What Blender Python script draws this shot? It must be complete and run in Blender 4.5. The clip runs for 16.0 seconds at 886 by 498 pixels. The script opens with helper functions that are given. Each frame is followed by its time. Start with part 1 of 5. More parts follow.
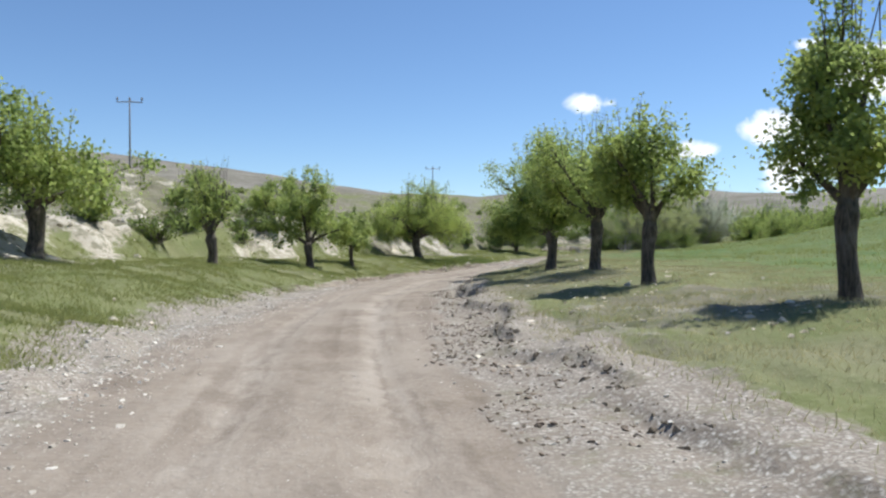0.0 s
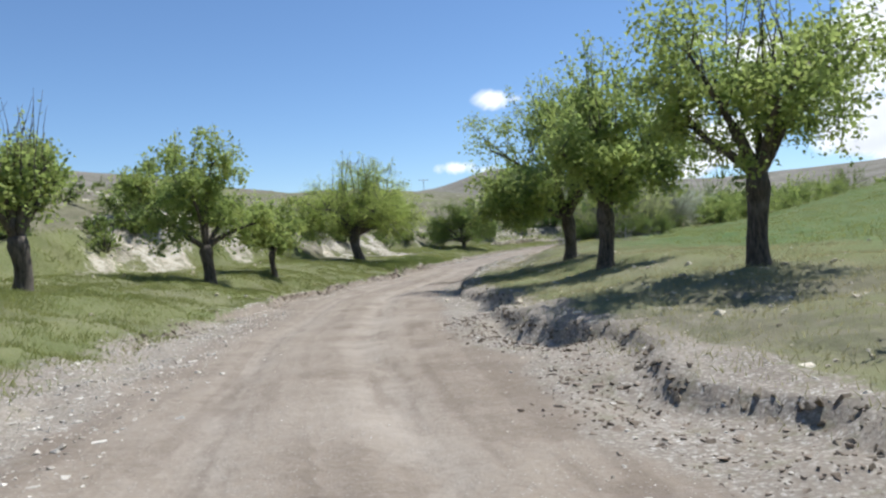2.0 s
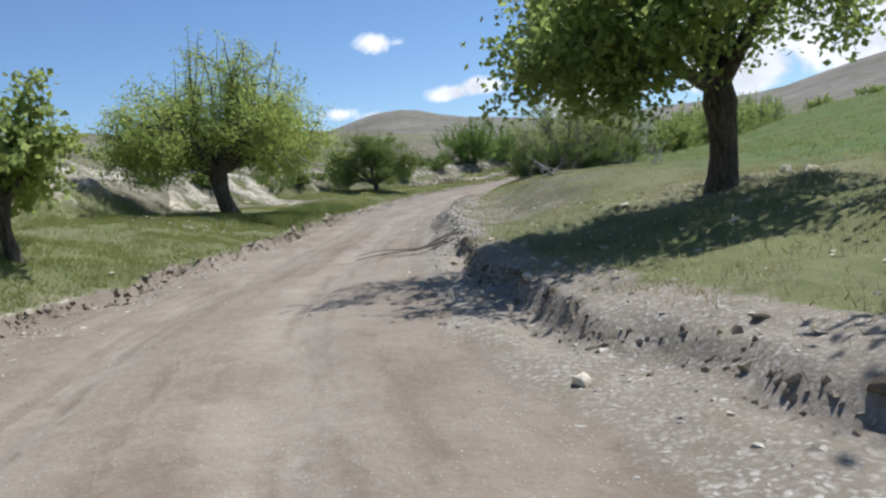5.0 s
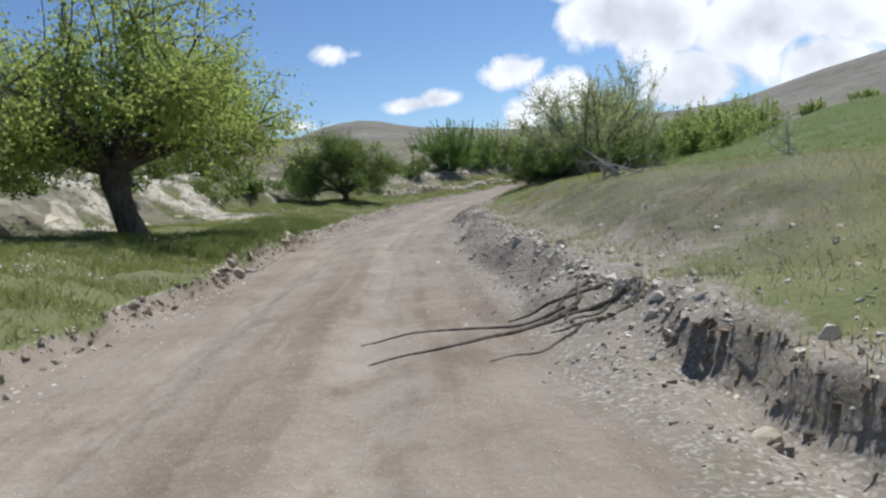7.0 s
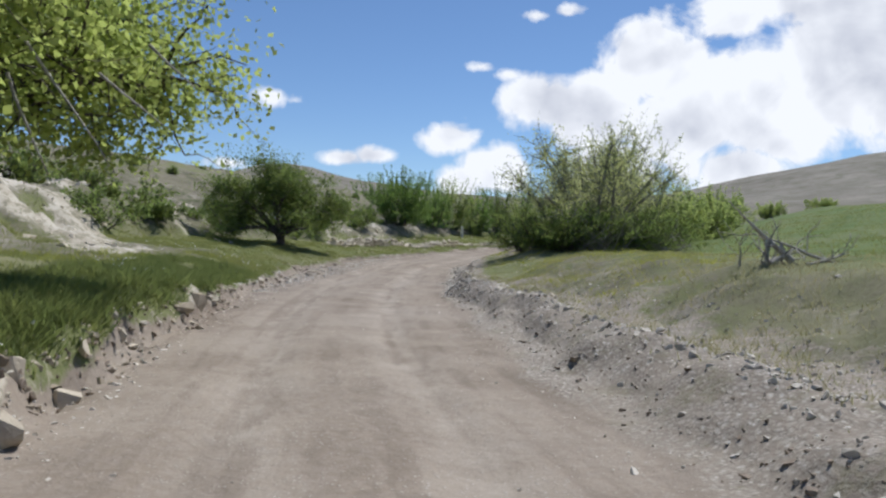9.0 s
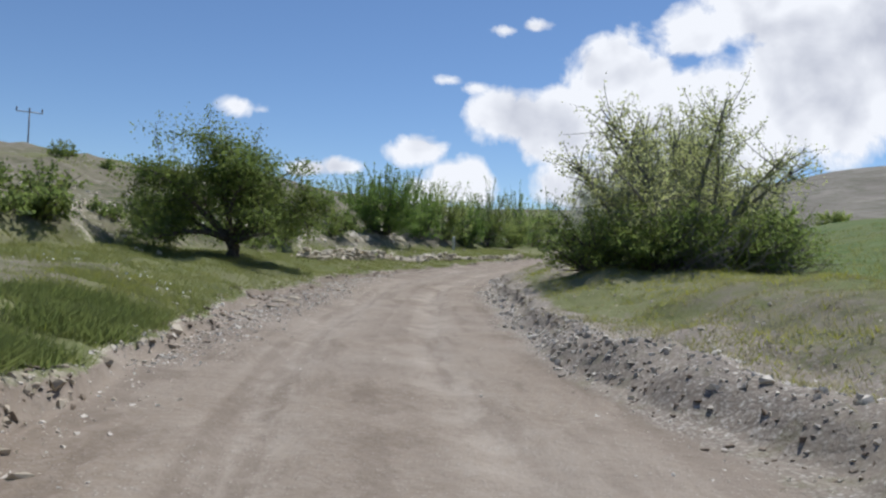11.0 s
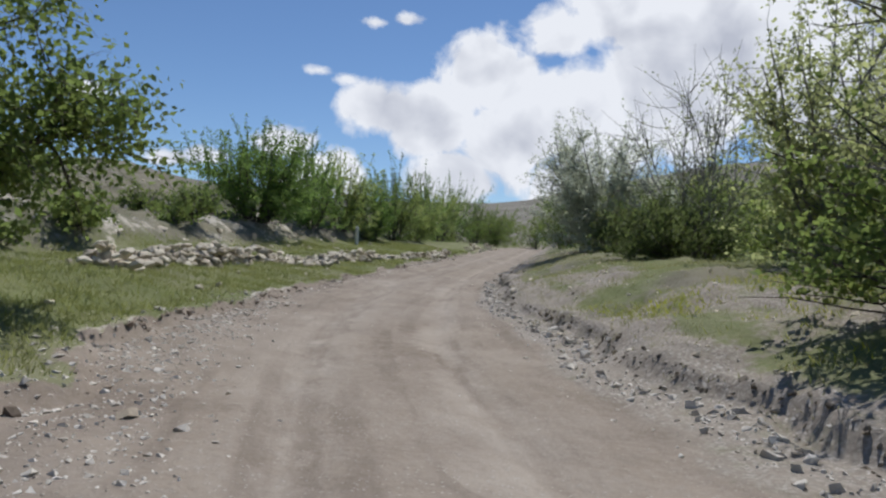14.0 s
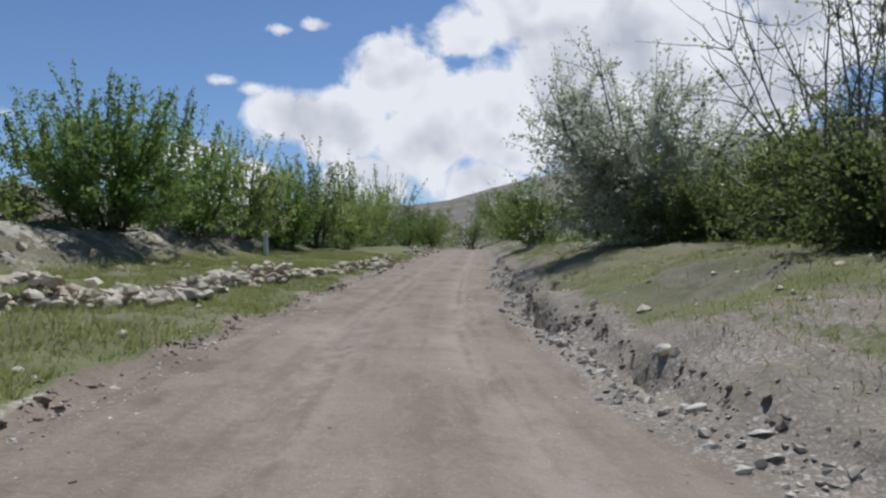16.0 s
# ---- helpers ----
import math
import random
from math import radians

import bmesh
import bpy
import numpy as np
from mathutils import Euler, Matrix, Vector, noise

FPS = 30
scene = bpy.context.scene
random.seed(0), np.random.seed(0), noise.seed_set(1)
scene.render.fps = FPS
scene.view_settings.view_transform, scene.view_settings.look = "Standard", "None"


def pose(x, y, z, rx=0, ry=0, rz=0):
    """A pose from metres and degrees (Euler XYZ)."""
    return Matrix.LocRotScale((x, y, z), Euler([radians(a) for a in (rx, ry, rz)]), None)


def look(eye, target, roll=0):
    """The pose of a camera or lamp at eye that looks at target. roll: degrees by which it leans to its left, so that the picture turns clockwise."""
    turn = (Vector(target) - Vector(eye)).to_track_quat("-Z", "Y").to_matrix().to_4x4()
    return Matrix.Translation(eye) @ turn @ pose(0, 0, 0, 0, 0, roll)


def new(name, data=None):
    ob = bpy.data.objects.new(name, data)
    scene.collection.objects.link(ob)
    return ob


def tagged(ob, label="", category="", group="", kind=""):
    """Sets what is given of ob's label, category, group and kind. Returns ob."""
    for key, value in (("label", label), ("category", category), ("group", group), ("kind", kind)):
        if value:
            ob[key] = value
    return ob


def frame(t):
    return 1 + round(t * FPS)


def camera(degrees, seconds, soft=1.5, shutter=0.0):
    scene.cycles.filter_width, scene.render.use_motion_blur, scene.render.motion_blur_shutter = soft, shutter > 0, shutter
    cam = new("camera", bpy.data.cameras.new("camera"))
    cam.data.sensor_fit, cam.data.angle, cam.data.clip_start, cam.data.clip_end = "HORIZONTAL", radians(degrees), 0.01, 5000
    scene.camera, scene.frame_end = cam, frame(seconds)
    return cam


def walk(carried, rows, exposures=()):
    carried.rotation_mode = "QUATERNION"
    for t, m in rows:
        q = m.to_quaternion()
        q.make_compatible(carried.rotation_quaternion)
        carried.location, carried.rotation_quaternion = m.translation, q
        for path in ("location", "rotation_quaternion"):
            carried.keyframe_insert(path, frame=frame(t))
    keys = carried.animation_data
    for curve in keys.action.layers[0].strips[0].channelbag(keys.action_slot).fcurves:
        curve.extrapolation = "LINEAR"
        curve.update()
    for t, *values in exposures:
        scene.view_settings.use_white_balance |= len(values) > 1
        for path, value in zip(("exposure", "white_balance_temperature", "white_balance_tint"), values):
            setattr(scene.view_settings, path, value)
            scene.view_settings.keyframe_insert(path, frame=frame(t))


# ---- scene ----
cam = camera(61.0, 16.0, 2.4)
PATH = [
    (0, (2.17, -1.607, 1.758), (2.456, 0.373, 1.743), -0.2),
    (0.5, (2.058, 1.364, 1.753), (2.331, 3.345, 1.789), 0.6),
    (1, (2.05, 4.329, 1.674), (2.317, 6.311, 1.679), -0.4),
    (1.5, (2.096, 7.347, 1.654), (2.511, 9.304, 1.649), -2.2),
    (2, (2.099, 10.352, 1.594), (2.607, 12.286, 1.571), -2.9),
    (2.5, (2.189, 13.024, 1.529), (2.742, 14.946, 1.52), -2.0),
    (3, (2.652, 15.849, 1.544), (3.336, 17.728, 1.481), -2.5),
    (3.5, (3.012, 18.392, 1.533), (3.777, 20.238, 1.472), -3.1),
    (6, (5.96, 29.359, 1.087), (6.714, 31.196, 0.846), -5.6),
    (6.5, (6.412, 31.508, 1.1), (7.176, 33.351, 0.963), -5.5),
    (7, (6.842, 33.658, 1.116), (7.718, 35.448, 0.955), -5.3),
    (7.5, (7.283, 35.481, 1.077), (8.187, 37.259, 0.928), -6.4),
    (8, (7.712, 37.639, 1.061), (8.616, 39.419, 0.932), -4.7),
    (8.5, (8.453, 39.863, 1.075), (9.516, 41.555, 0.989), 0.1),
    (9, (9.115, 41.958, 1.087), (10.185, 43.648, 1.079), 2.0),
    (9.5, (9.927, 44.1, 1.068), (10.99, 45.793, 1.033), 2.1),
    (10, (10.775, 46.182, 1.026), (11.835, 47.878, 1.0), 1.9),
    (12.5, (15.591, 56.821, 1.217), (16.884, 58.342, 1.332), 4.2),
    (13, (16.704, 58.84, 1.224), (17.981, 60.376, 1.318), 5.3),
    (13.5, (18.087, 60.974, 1.269), (19.448, 62.439, 1.32), 3.2),
    (14, (19.566, 63.203, 1.282), (20.973, 64.623, 1.308), 2.4),
    (14.5, (21.243, 65.412, 1.302), (22.679, 66.803, 1.326), 1.4),
    (15, (23.118, 67.575, 1.353), (24.606, 68.911, 1.374), 0.9),
    (15.5, (24.83, 69.641, 1.35), (26.303, 70.994, 1.37), 0.8),
    (16, (26.333, 71.353, 1.405), (27.884, 72.615, 1.444), -1.2),
]
EXPOSURES = [(0.0, 0.58, 6060, 8.5), (3.7, 0.42, 5930, 9.5), (8.0, 0.2, 5960, 10.5), (12.5, 0.06, 6030, 11), (16.0, -0.08, 5950, 11)]
walk(cam, [(t, look(eye, aim, lean)) for t, eye, aim, lean in PATH], EXPOSURES)

# ---- light ----
SUN_AZ, SUN_EL = radians(68), radians(60)
SUN_DIR = Vector((math.sin(SUN_AZ) * math.cos(SUN_EL), math.cos(SUN_AZ) * math.cos(SUN_EL), math.sin(SUN_EL)))
world = bpy.data.worlds.new("sky")
scene.world = world
world.use_nodes = True
wn, wl = world.node_tree.nodes, world.node_tree.links
sky = wn.new("ShaderNodeTexSky")
sky.sky_type, sky.sun_disc = "NISHITA", False
sky.sun_elevation, sky.sun_rotation = SUN_EL, SUN_AZ
sky.air_density, sky.dust_density, sky.ozone_density, sky.altitude = 1.0, 0.05, 4.5, 1200
wn["Background"].inputs["Strength"].default_value = 0.088
wl.new(sky.outputs[0], wn["Background"].inputs["Color"])
sun = new("sun", bpy.data.lights.new("sun", "SUN"))
sun.data.energy, sun.data.angle, sun.data.color = 4.3, radians(0.53), (1.0, 0.965, 0.91)
sun.rotation_euler = SUN_DIR.to_track_quat("Z", "Y").to_euler()


# ---- materials ----
class Nodes:
    """Short hand for a node material."""

    def __init__(self, name):
        self.mat = bpy.data.materials.new(name)
        self.mat.use_nodes = True
        self.t = self.mat.node_tree
        self.bsdf = self.t.nodes["Principled BSDF"]
        self.out = self.t.nodes["Material Output"]

    def add(self, kind, ins=(), **props):
        n = self.t.nodes.new("ShaderNode" + kind)
        for k, v in props.items():
            setattr(n, k, v)
        for k, v in dict(ins).items():
            self.put(n.inputs[k], v)
        return n

    def put(self, socket, v):
        if isinstance(v, bpy.types.NodeSocket):
            self.t.links.new(v, socket)
        elif isinstance(v, tuple) and len(v) == 3 and socket.type == "RGBA":
            socket.default_value = (*v, 1)
        else:
            socket.default_value = v

    def noise(self, scale, detail=4, rough=0.55, vec=None, dist=0.0):
        ins = {"Scale": scale, "Detail": detail, "Roughness": rough, "Distortion": dist}
        if vec is not None:
            ins["Vector"] = vec
        return self.add("TexNoise", ins).outputs["Fac"]

    def mapr(self, v, a, b, c=0.0, d=1.0):
        return self.add("MapRange", {"Value": v, "From Min": a, "From Max": b, "To Min": c, "To Max": d}).outputs[0]

    def mix(self, f, a, b):
        n = self.add("Mix", data_type="RGBA")
        self.put(n.inputs[0], f)
        self.put(n.inputs[6], a)
        self.put(n.inputs[7], b)
        return n.outputs[2]

    def math(self, op, a, b=0.0):
        n = self.add("Math", operation=op)
        self.put(n.inputs[0], a)
        self.put(n.inputs[1], b)
        return n.outputs[0]

    def bump(self, h, strength, dist, normal=None):
        n = self.add("Bump", {"Height": h, "Strength": strength, "Distance": dist})
        if normal is not None:
            self.put(n.inputs["Normal"], normal)
        return n.outputs[0]

    def pos(self):
        return self.add("NewGeometry").outputs["Position"]

    def done(self, color, rough=0.9, normal=None, spec=0.25):
        self.put(self.bsdf.inputs["Base Color"], color)
        self.put(self.bsdf.inputs["Roughness"], rough)
        self.put(self.bsdf.inputs["Specular IOR Level"], spec)
        if normal is not None:
            self.put(self.bsdf.inputs["Normal"], normal)
        return self.mat


def ground_material():
    m = Nodes("track_and_meadow")
    p = m.pos()
    attr = m.add("Attribute", attribute_name="zones")
    zone = m.add("SeparateColor", {"Color": attr.outputs["Color"]}).outputs
    pale = attr.outputs["Alpha"]
    across = m.add("Attribute", attribute_name="across").outputs["Fac"]
    coarse = m.noise(0.9, 6, 0.6, p)
    fine = m.noise(14, 5, 0.65, p)
    grit = m.noise(70, 4, 0.7, p)
    wide = m.noise(0.16, 4, 0.55, p)
    # beaten earth of the track, smoother and lighter where the wheels run
    earth = m.mix(m.mapr(coarse, 0.35, 0.7), (0.2, 0.158, 0.117), (0.29, 0.238, 0.181))
    earth = m.mix(m.mapr(fine, 0.42, 0.75, 0, 0.5), earth, (0.33, 0.286, 0.24))
    earth = m.mix(m.mapr(grit, 0.6, 0.78, 0, 0.65), earth, (0.15, 0.122, 0.1))
    wander = m.math("ADD", across, m.math("ADD", m.mapr(coarse, 0, 1, -0.4, 0.4), m.mapr(wide, 0.2, 0.8, -0.35, 0.35)))
    lane = m.math("ABSOLUTE", m.math("SUBTRACT", m.math("ABSOLUTE", m.math("ADD", wander, 0.15)), 0.85))
    wheel = m.math("MULTIPLY", m.mapr(lane, 0.5, 0.05), m.mapr(m.noise(2.1, 5, 0.65, p), 0.36, 0.6, 0.25, 1.0))
    earth = m.mix(m.math("MULTIPLY", wheel, 0.62), earth, (0.385, 0.332, 0.268))
    comb = m.noise(1.5, 3, 0.6, m.add("CombineXYZ", {0: m.math("MULTIPLY", across, 2.2), 1: m.math("MULTIPLY", coarse, 1.6), 2: m.math("MULTIPLY", wide, 3.0)}).outputs[0])
    earth = m.mix(m.mapr(comb, 0.46, 0.62, 0, 0.6), earth, (0.155, 0.12, 0.089))
    earth = m.mix(m.mapr(m.noise(0.35, 5, 0.6, p), 0.4, 0.65, 0, 0.4), earth, (0.34, 0.29, 0.235))
    pebble = m.add("TexVoronoi", {"Vector": p, "Scale": 34.0, "Randomness": 1.0})
    chip = m.math("MULTIPLY", m.mapr(pebble.outputs["Distance"], 0.34, 0.2), m.mapr(m.add("SeparateColor", {"Color": pebble.outputs["Color"]}).outputs[1], 0.72, 0.76))
    earth = m.mix(m.math("MULTIPLY", chip, m.mapr(coarse, 0.4, 0.6, 0.3, 0.9)), earth, (0.42, 0.385, 0.33))
    # stony shoulder
    cells = m.add("TexVoronoi", {"Vector": m.add("VectorMath", {0: p, 1: m.add("VectorMath", {0: m.add("TexNoise", {"Vector": p, "Scale": 9.0}).outputs["Color"], 1: (0.12, 0.12, 0.12)}, operation="MULTIPLY").outputs[0]}, operation="ADD").outputs[0], "Scale": 27.0, "Randomness": 1.0})
    stone = m.mix(m.add("SeparateColor", {"Color": cells.outputs["Color"]}).outputs[0], (0.27, 0.24, 0.2), (0.56, 0.52, 0.45))
    gravel = m.mix(m.mapr(cells.outputs["Distance"], 0.3, 0.6), stone, (0.21, 0.178, 0.142))
    gravel = m.mix(m.mapr(m.noise(0.6, 5, 0.65, p), 0.45, 0.6, 0, 0.55), gravel, (0.29, 0.25, 0.195))
    gravel = m.mix(m.mapr(m.noise(2.3, 6, 0.7, p), 0.54, 0.62, 0, 0.5), gravel, (0.17, 0.16, 0.085))
    gravel = m.mix(m.mapr(grit, 0.45, 0.62, 0, 0.5), gravel, (0.24, 0.205, 0.165))
    gravel = m.mix(m.mapr(fine, 0.45, 0.6), gravel, m.mix(0.6, gravel, earth))
    # meadow
    grass = m.mix(m.mapr(coarse, 0.3, 0.7), (0.116, 0.135, 0.048), (0.18, 0.182, 0.08))
    grass = m.mix(m.mapr(fine, 0.45, 0.8, 0, 0.7), grass, (0.24, 0.23, 0.125))
    grass = m.mix(m.mapr(wide, 0.48, 0.66, 0, 0.6), grass, (0.23, 0.205, 0.14))
    grass = m.mix(m.math("MULTIPLY", m.add("Attribute", attribute_name="lush").outputs["Fac"], m.mapr(coarse, 0.3, 0.6, 0.4, 1.0)), grass, m.mix(m.mapr(m.noise(0.5, 5, 0.65, p), 0.38, 0.66), (0.08, 0.132, 0.037), (0.14, 0.168, 0.066)))
    # dry slopes, half grown over
    bare = m.mix(m.mapr(coarse, 0.3, 0.75), (0.15, 0.13, 0.095), (0.245, 0.218, 0.168))
    bare = m.mix(m.mapr(fine, 0.48, 0.7, 0, 0.75), bare, (0.12, 0.125, 0.06))
    bare = m.mix(m.mapr(wide, 0.42, 0.58, 0, 0.65), bare, (0.14, 0.138, 0.07))
    clump = m.noise(1.7, 6, 0.68, p)
    bare = m.mix(m.mapr(clump, 0.5, 0.57, 0, 0.8), bare, (0.088, 0.098, 0.042))
    bare = m.mix(m.mapr(m.noise(0.75, 6, 0.7, p), 0.56, 0.64, 0, 0.75), bare, (0.33, 0.3, 0.24))
    far = m.noise(0.035, 6, 0.65, p)
    bare = m.mix(m.mapr(far, 0.42, 0.62, 0, 0.6), bare, (0.21, 0.18, 0.135))
    heath = m.mix(m.mapr(m.noise(0.05, 7, 0.68, p), 0.35, 0.65), (0.148, 0.131, 0.103), (0.245, 0.222, 0.182))
    heath = m.mix(m.mapr(m.noise(0.22, 6, 0.7, p), 0.5, 0.6, 0, 0.6), heath, (0.1, 0.102, 0.06))
    heath = m.mix(m.mapr(m.noise(0.9, 5, 0.7, p), 0.57, 0.66, 0, 0.6), heath, (0.08, 0.085, 0.045))
    bare = m.mix(m.add("Attribute", attribute_name="heath").outputs["Fac"], bare, heath)
    # chalky earth laid open
    chalk = m.mix(m.mapr(coarse, 0.3, 0.7), (0.34, 0.295, 0.225), (0.54, 0.49, 0.4))
    chalk = m.mix(m.mapr(fine, 0.5, 0.75, 0, 0.6), chalk, (0.24, 0.21, 0.15))
    chalk = m.mix(m.mapr(m.noise(2.6, 7, 0.72, p), 0.49, 0.57, 0, 0.75), chalk, (0.17, 0.155, 0.095))
    tuft = m.noise(4.5, 5, 0.65, p)
    edge = m.math("MULTIPLY", m.math("SUBTRACT", m.math("ADD", m.math("ADD", m.math("MULTIPLY", fine, 0.6), m.math("MULTIPLY", tuft, 0.7)), m.math("MULTIPLY", coarse, 0.7)), 1.0), 0.95)
    color = m.mix(m.mapr(m.math("ADD", zone[2], edge), 0.4, 0.62), grass, bare)
    color = m.mix(m.mapr(m.math("ADD", pale, m.math("MULTIPLY", edge, 1.5)), 0.36, 0.6), color, chalk)
    color = m.mix(m.mapr(m.math("ADD", zone[1], edge), 0.38, 0.6), color, gravel)
    color = m.mix(m.mapr(m.math("ADD", zone[0], m.math("MULTIPLY", edge, 0.7)), 0.4, 0.66), color, earth)
    n = m.bump(m.math("ADD", coarse, m.math("MULTIPLY", tuft, 0.4)), 0.4, 0.14)
    n = m.bump(m.math("ADD", fine, m.math("MULTIPLY", grit, 0.5)), 0.55, 0.02, n)
    n = m.bump(m.math("MULTIPLY", chip, zone[0]), 0.5, 0.02, n)
    return m.done(color, 0.95, n, 0.12)


def leaf_material(name, dark, light, warm):
    m = Nodes(name)
    island = m.add("NewGeometry").outputs["Random Per Island"]
    p = m.pos()
    col = m.mix(m.mapr(island, 0, 1, 0.22, 0.78), dark, light)
    col = m.mix(m.mapr(m.noise(1.6, 3, 0.5, p), 0.42, 0.66, 0, 0.7), col, warm)
    m.done(col, 0.65, None, 0.2)
    glow = m.add("BsdfTranslucent", {"Color": m.mix(0.65, col, light)})
    both = m.add("MixShader", {"Fac": 0.58})
    m.t.links.new(m.bsdf.outputs[0], both.inputs[1])
    m.t.links.new(glow.outputs[0], both.inputs[2])
    m.t.links.new(both.outputs[0], m.out.inputs["Surface"])
    return m.mat


def bark_material(name, dark, light, scale=18):
    m = Nodes(name)
    v = m.add("Mapping", {"Vector": m.add("TexCoord").outputs["Object"], "Scale": (1.0, 1.0, 0.22)}).outputs[0]
    grain = m.noise(scale, 6, 0.65, v, 0.6)
    patch = m.noise(2.2, 3, 0.5, m.add("TexCoord").outputs["Object"])
    col = m.mix(m.mapr(grain, 0.35, 0.68), dark, light)
    col = m.mix(m.mapr(patch, 0.5, 0.75, 0, 0.5), col, m.mix(0.5, light, (0.3, 0.28, 0.24)))
    return m.done(col, 0.9, m.bump(grain, 0.9, 0.03), 0.15)


def stone_material(name, dark, light, tint):
    m = Nodes(name)
    rnd = m.add("ObjectInfo").outputs["Random"]
    isl = m.add("NewGeometry").outputs["Random Per Island"]
    p = m.pos()
    which = m.math("FRACT", m.math("ADD", rnd, isl))
    col = m.mix(which, dark, light)
    grain = m.noise(22, 6, 0.6, p)
    col = m.mix(m.mapr(grain, 0.45, 0.7, 0, 0.5), col, tint)
    col = m.mix(m.mapr(m.noise(4, 4, 0.6, p), 0.5, 0.72, 0, 0.5), col, dark)
    return m.done(col, 0.92, m.bump(grain, 0.6, 0.02), 0.15)


def plain_material(name, a, b, scale, rough=0.8, metal=0.0):
    m = Nodes(name)
    g = m.noise(scale, 5, 0.6, m.add("TexCoord").outputs["Object"])
    m.bsdf.inputs["Metallic"].default_value = metal
    return m.done(m.mix(m.mapr(g, 0.3, 0.7), a, b), rough, m.bump(g, 0.4, 0.01))


def cloud_material():
    """White cumulus that glows in front of the sky, clear between the heaps."""
    m = Nodes("cumulus")
    t = m.t
    ray = m.add("VectorMath", {0: m.add("TexCoord").outputs["Object"]}, operation="NORMALIZE").outputs[0]
    billow = m.noise(14, 10, 0.58, ray, 0.4)
    lit = m.noise(14, 4, 0.5, m.add("VectorMath", {0: ray, 1: (0.006, -0.008, 0.016)}, operation="ADD").outputs[0], 0.35)
    cover = None
    for az, el, size, soft in CLOUDS:
        a, e = radians(az), radians(el)
        c = (math.sin(a) * math.cos(e), math.cos(a) * math.cos(e), math.sin(e))
        off = m.add("VectorMath", {0: ray, 1: c}, operation="SUBTRACT").outputs[0]
        off = m.add("VectorMath", {0: off, 1: (1.0, 1.0, 2.6 if size < 3.1 else 1.45)}, operation="MULTIPLY").outputs[0]
        d = m.add("VectorMath", {0: off}, operation="LENGTH").outputs["Value"]
        b = m.mapr(d, 0.0, radians(size), soft, 0.0)
        cover = b if cover is None else m.math("MAXIMUM", cover, b)
    dens = m.math("ADD", cover, m.math("MULTIPLY", m.math("SUBTRACT", billow, 0.5), 1.55))
    dens = m.math("MULTIPLY", dens, m.mapr(cover, 0.0, 0.08))
    alpha = m.mapr(dens, 0.3, 0.58)
    mass = m.noise(7, 3, 0.5, ray, 0.2)
    mass_lit = m.noise(7, 3, 0.5, m.add("VectorMath", {0: ray, 1: (0.014, -0.014, 0.034)}, operation="ADD").outputs[0], 0.2)
    shade = m.math("ADD", m.math("MULTIPLY", m.math("SUBTRACT", billow, lit), 1.3), m.math("ADD", m.math("MULTIPLY", m.math("SUBTRACT", mass, mass_lit), 2.6), 0.62))
    shade = m.math("ADD", shade, m.mapr(dens, 0.5, 1.3, 0.2, -0.15))
    col = m.mix(m.mapr(shade, 0.1, 0.8), (0.6, 0.61, 0.66), (1.0, 0.99, 0.98))
    em = m.add("Emission", {"Color": col, "Strength": 0.86})
    clear = m.add("BsdfTransparent")
    both = m.add("MixShader", {"Fac": alpha})
    t.links.new(clear.outputs[0], both.inputs[1])
    t.links.new(em.outputs[0], both.inputs[2])
    t.links.new(both.outputs[0], m.out.inputs["Surface"])
    return m.mat


# heaps of cloud: bearing and height in degrees, size in degrees, thickness
CLOUDS = [
    (19.1, 10.6, 3.0, 0.66), (20.8, 10.4, 2.2, 0.52), (16.2, 5.6, 2.4, 0.62), (18.2, 5.2, 2.6, 0.62), (24.2, 6.4, 2.5, 0.74), (27.0, 6.7, 2.6, 0.68),
    (34.6, 13.5, 2.4, 0.8), (32.6, 8.2, 3.6, 1.15), (35.2, 6.0, 4.2, 1.2), (39.0, 17.2, 1.8, 0.66), (41.0, 17.5, 2.2, 0.7), (33.8, 5.2, 3.6, 1.1),
    (39.6, 11.0, 4.8, 1.25), (43.4, 10.4, 6.0, 1.4), (48.0, 13.6, 6.2, 1.35), (49.5, 9.3, 6.5, 1.45), (55.0, 11.0, 8.5, 1.5), (61.0, 12.5, 9.5, 1.5),
    (66.5, 16.0, 9.5, 1.5), (72.0, 12.0, 10.0, 1.45), (45.0, 6.2, 5.0, 1.25), (53.0, 6.0, 5.0, 1.25), (59.0, 19.5, 9.0, 1.35), (80.0, 17.0, 10.0, 1.4), (90.0, 14.0, 10.0, 1.3),
    (36.8, 13.0, 2.6, 0.62), (70.0, 24.0, 9.0, 1.2), (52.5, 17.0, 5.0, 1.05),
]

MAT_GROUND = ground_material()
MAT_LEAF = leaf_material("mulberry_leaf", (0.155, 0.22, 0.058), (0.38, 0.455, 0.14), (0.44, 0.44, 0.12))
# mulberry leaf again, lightened so the broad verge tree's crown carries sunlight in its colour
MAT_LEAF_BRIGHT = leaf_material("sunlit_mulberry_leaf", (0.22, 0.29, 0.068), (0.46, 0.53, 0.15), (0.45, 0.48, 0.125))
# dark green leaf of the nearest hedge, its backlit shade put into the colours
MAT_LEAF_SHADED = leaf_material("shaded_hedge_leaf", (0.055, 0.08, 0.026), (0.15, 0.19, 0.06), (0.2, 0.2, 0.06))
MAT_LEAF_DARK = leaf_material("shrub_leaf", (0.085, 0.13, 0.035), (0.21, 0.275, 0.075), (0.25, 0.26, 0.06))
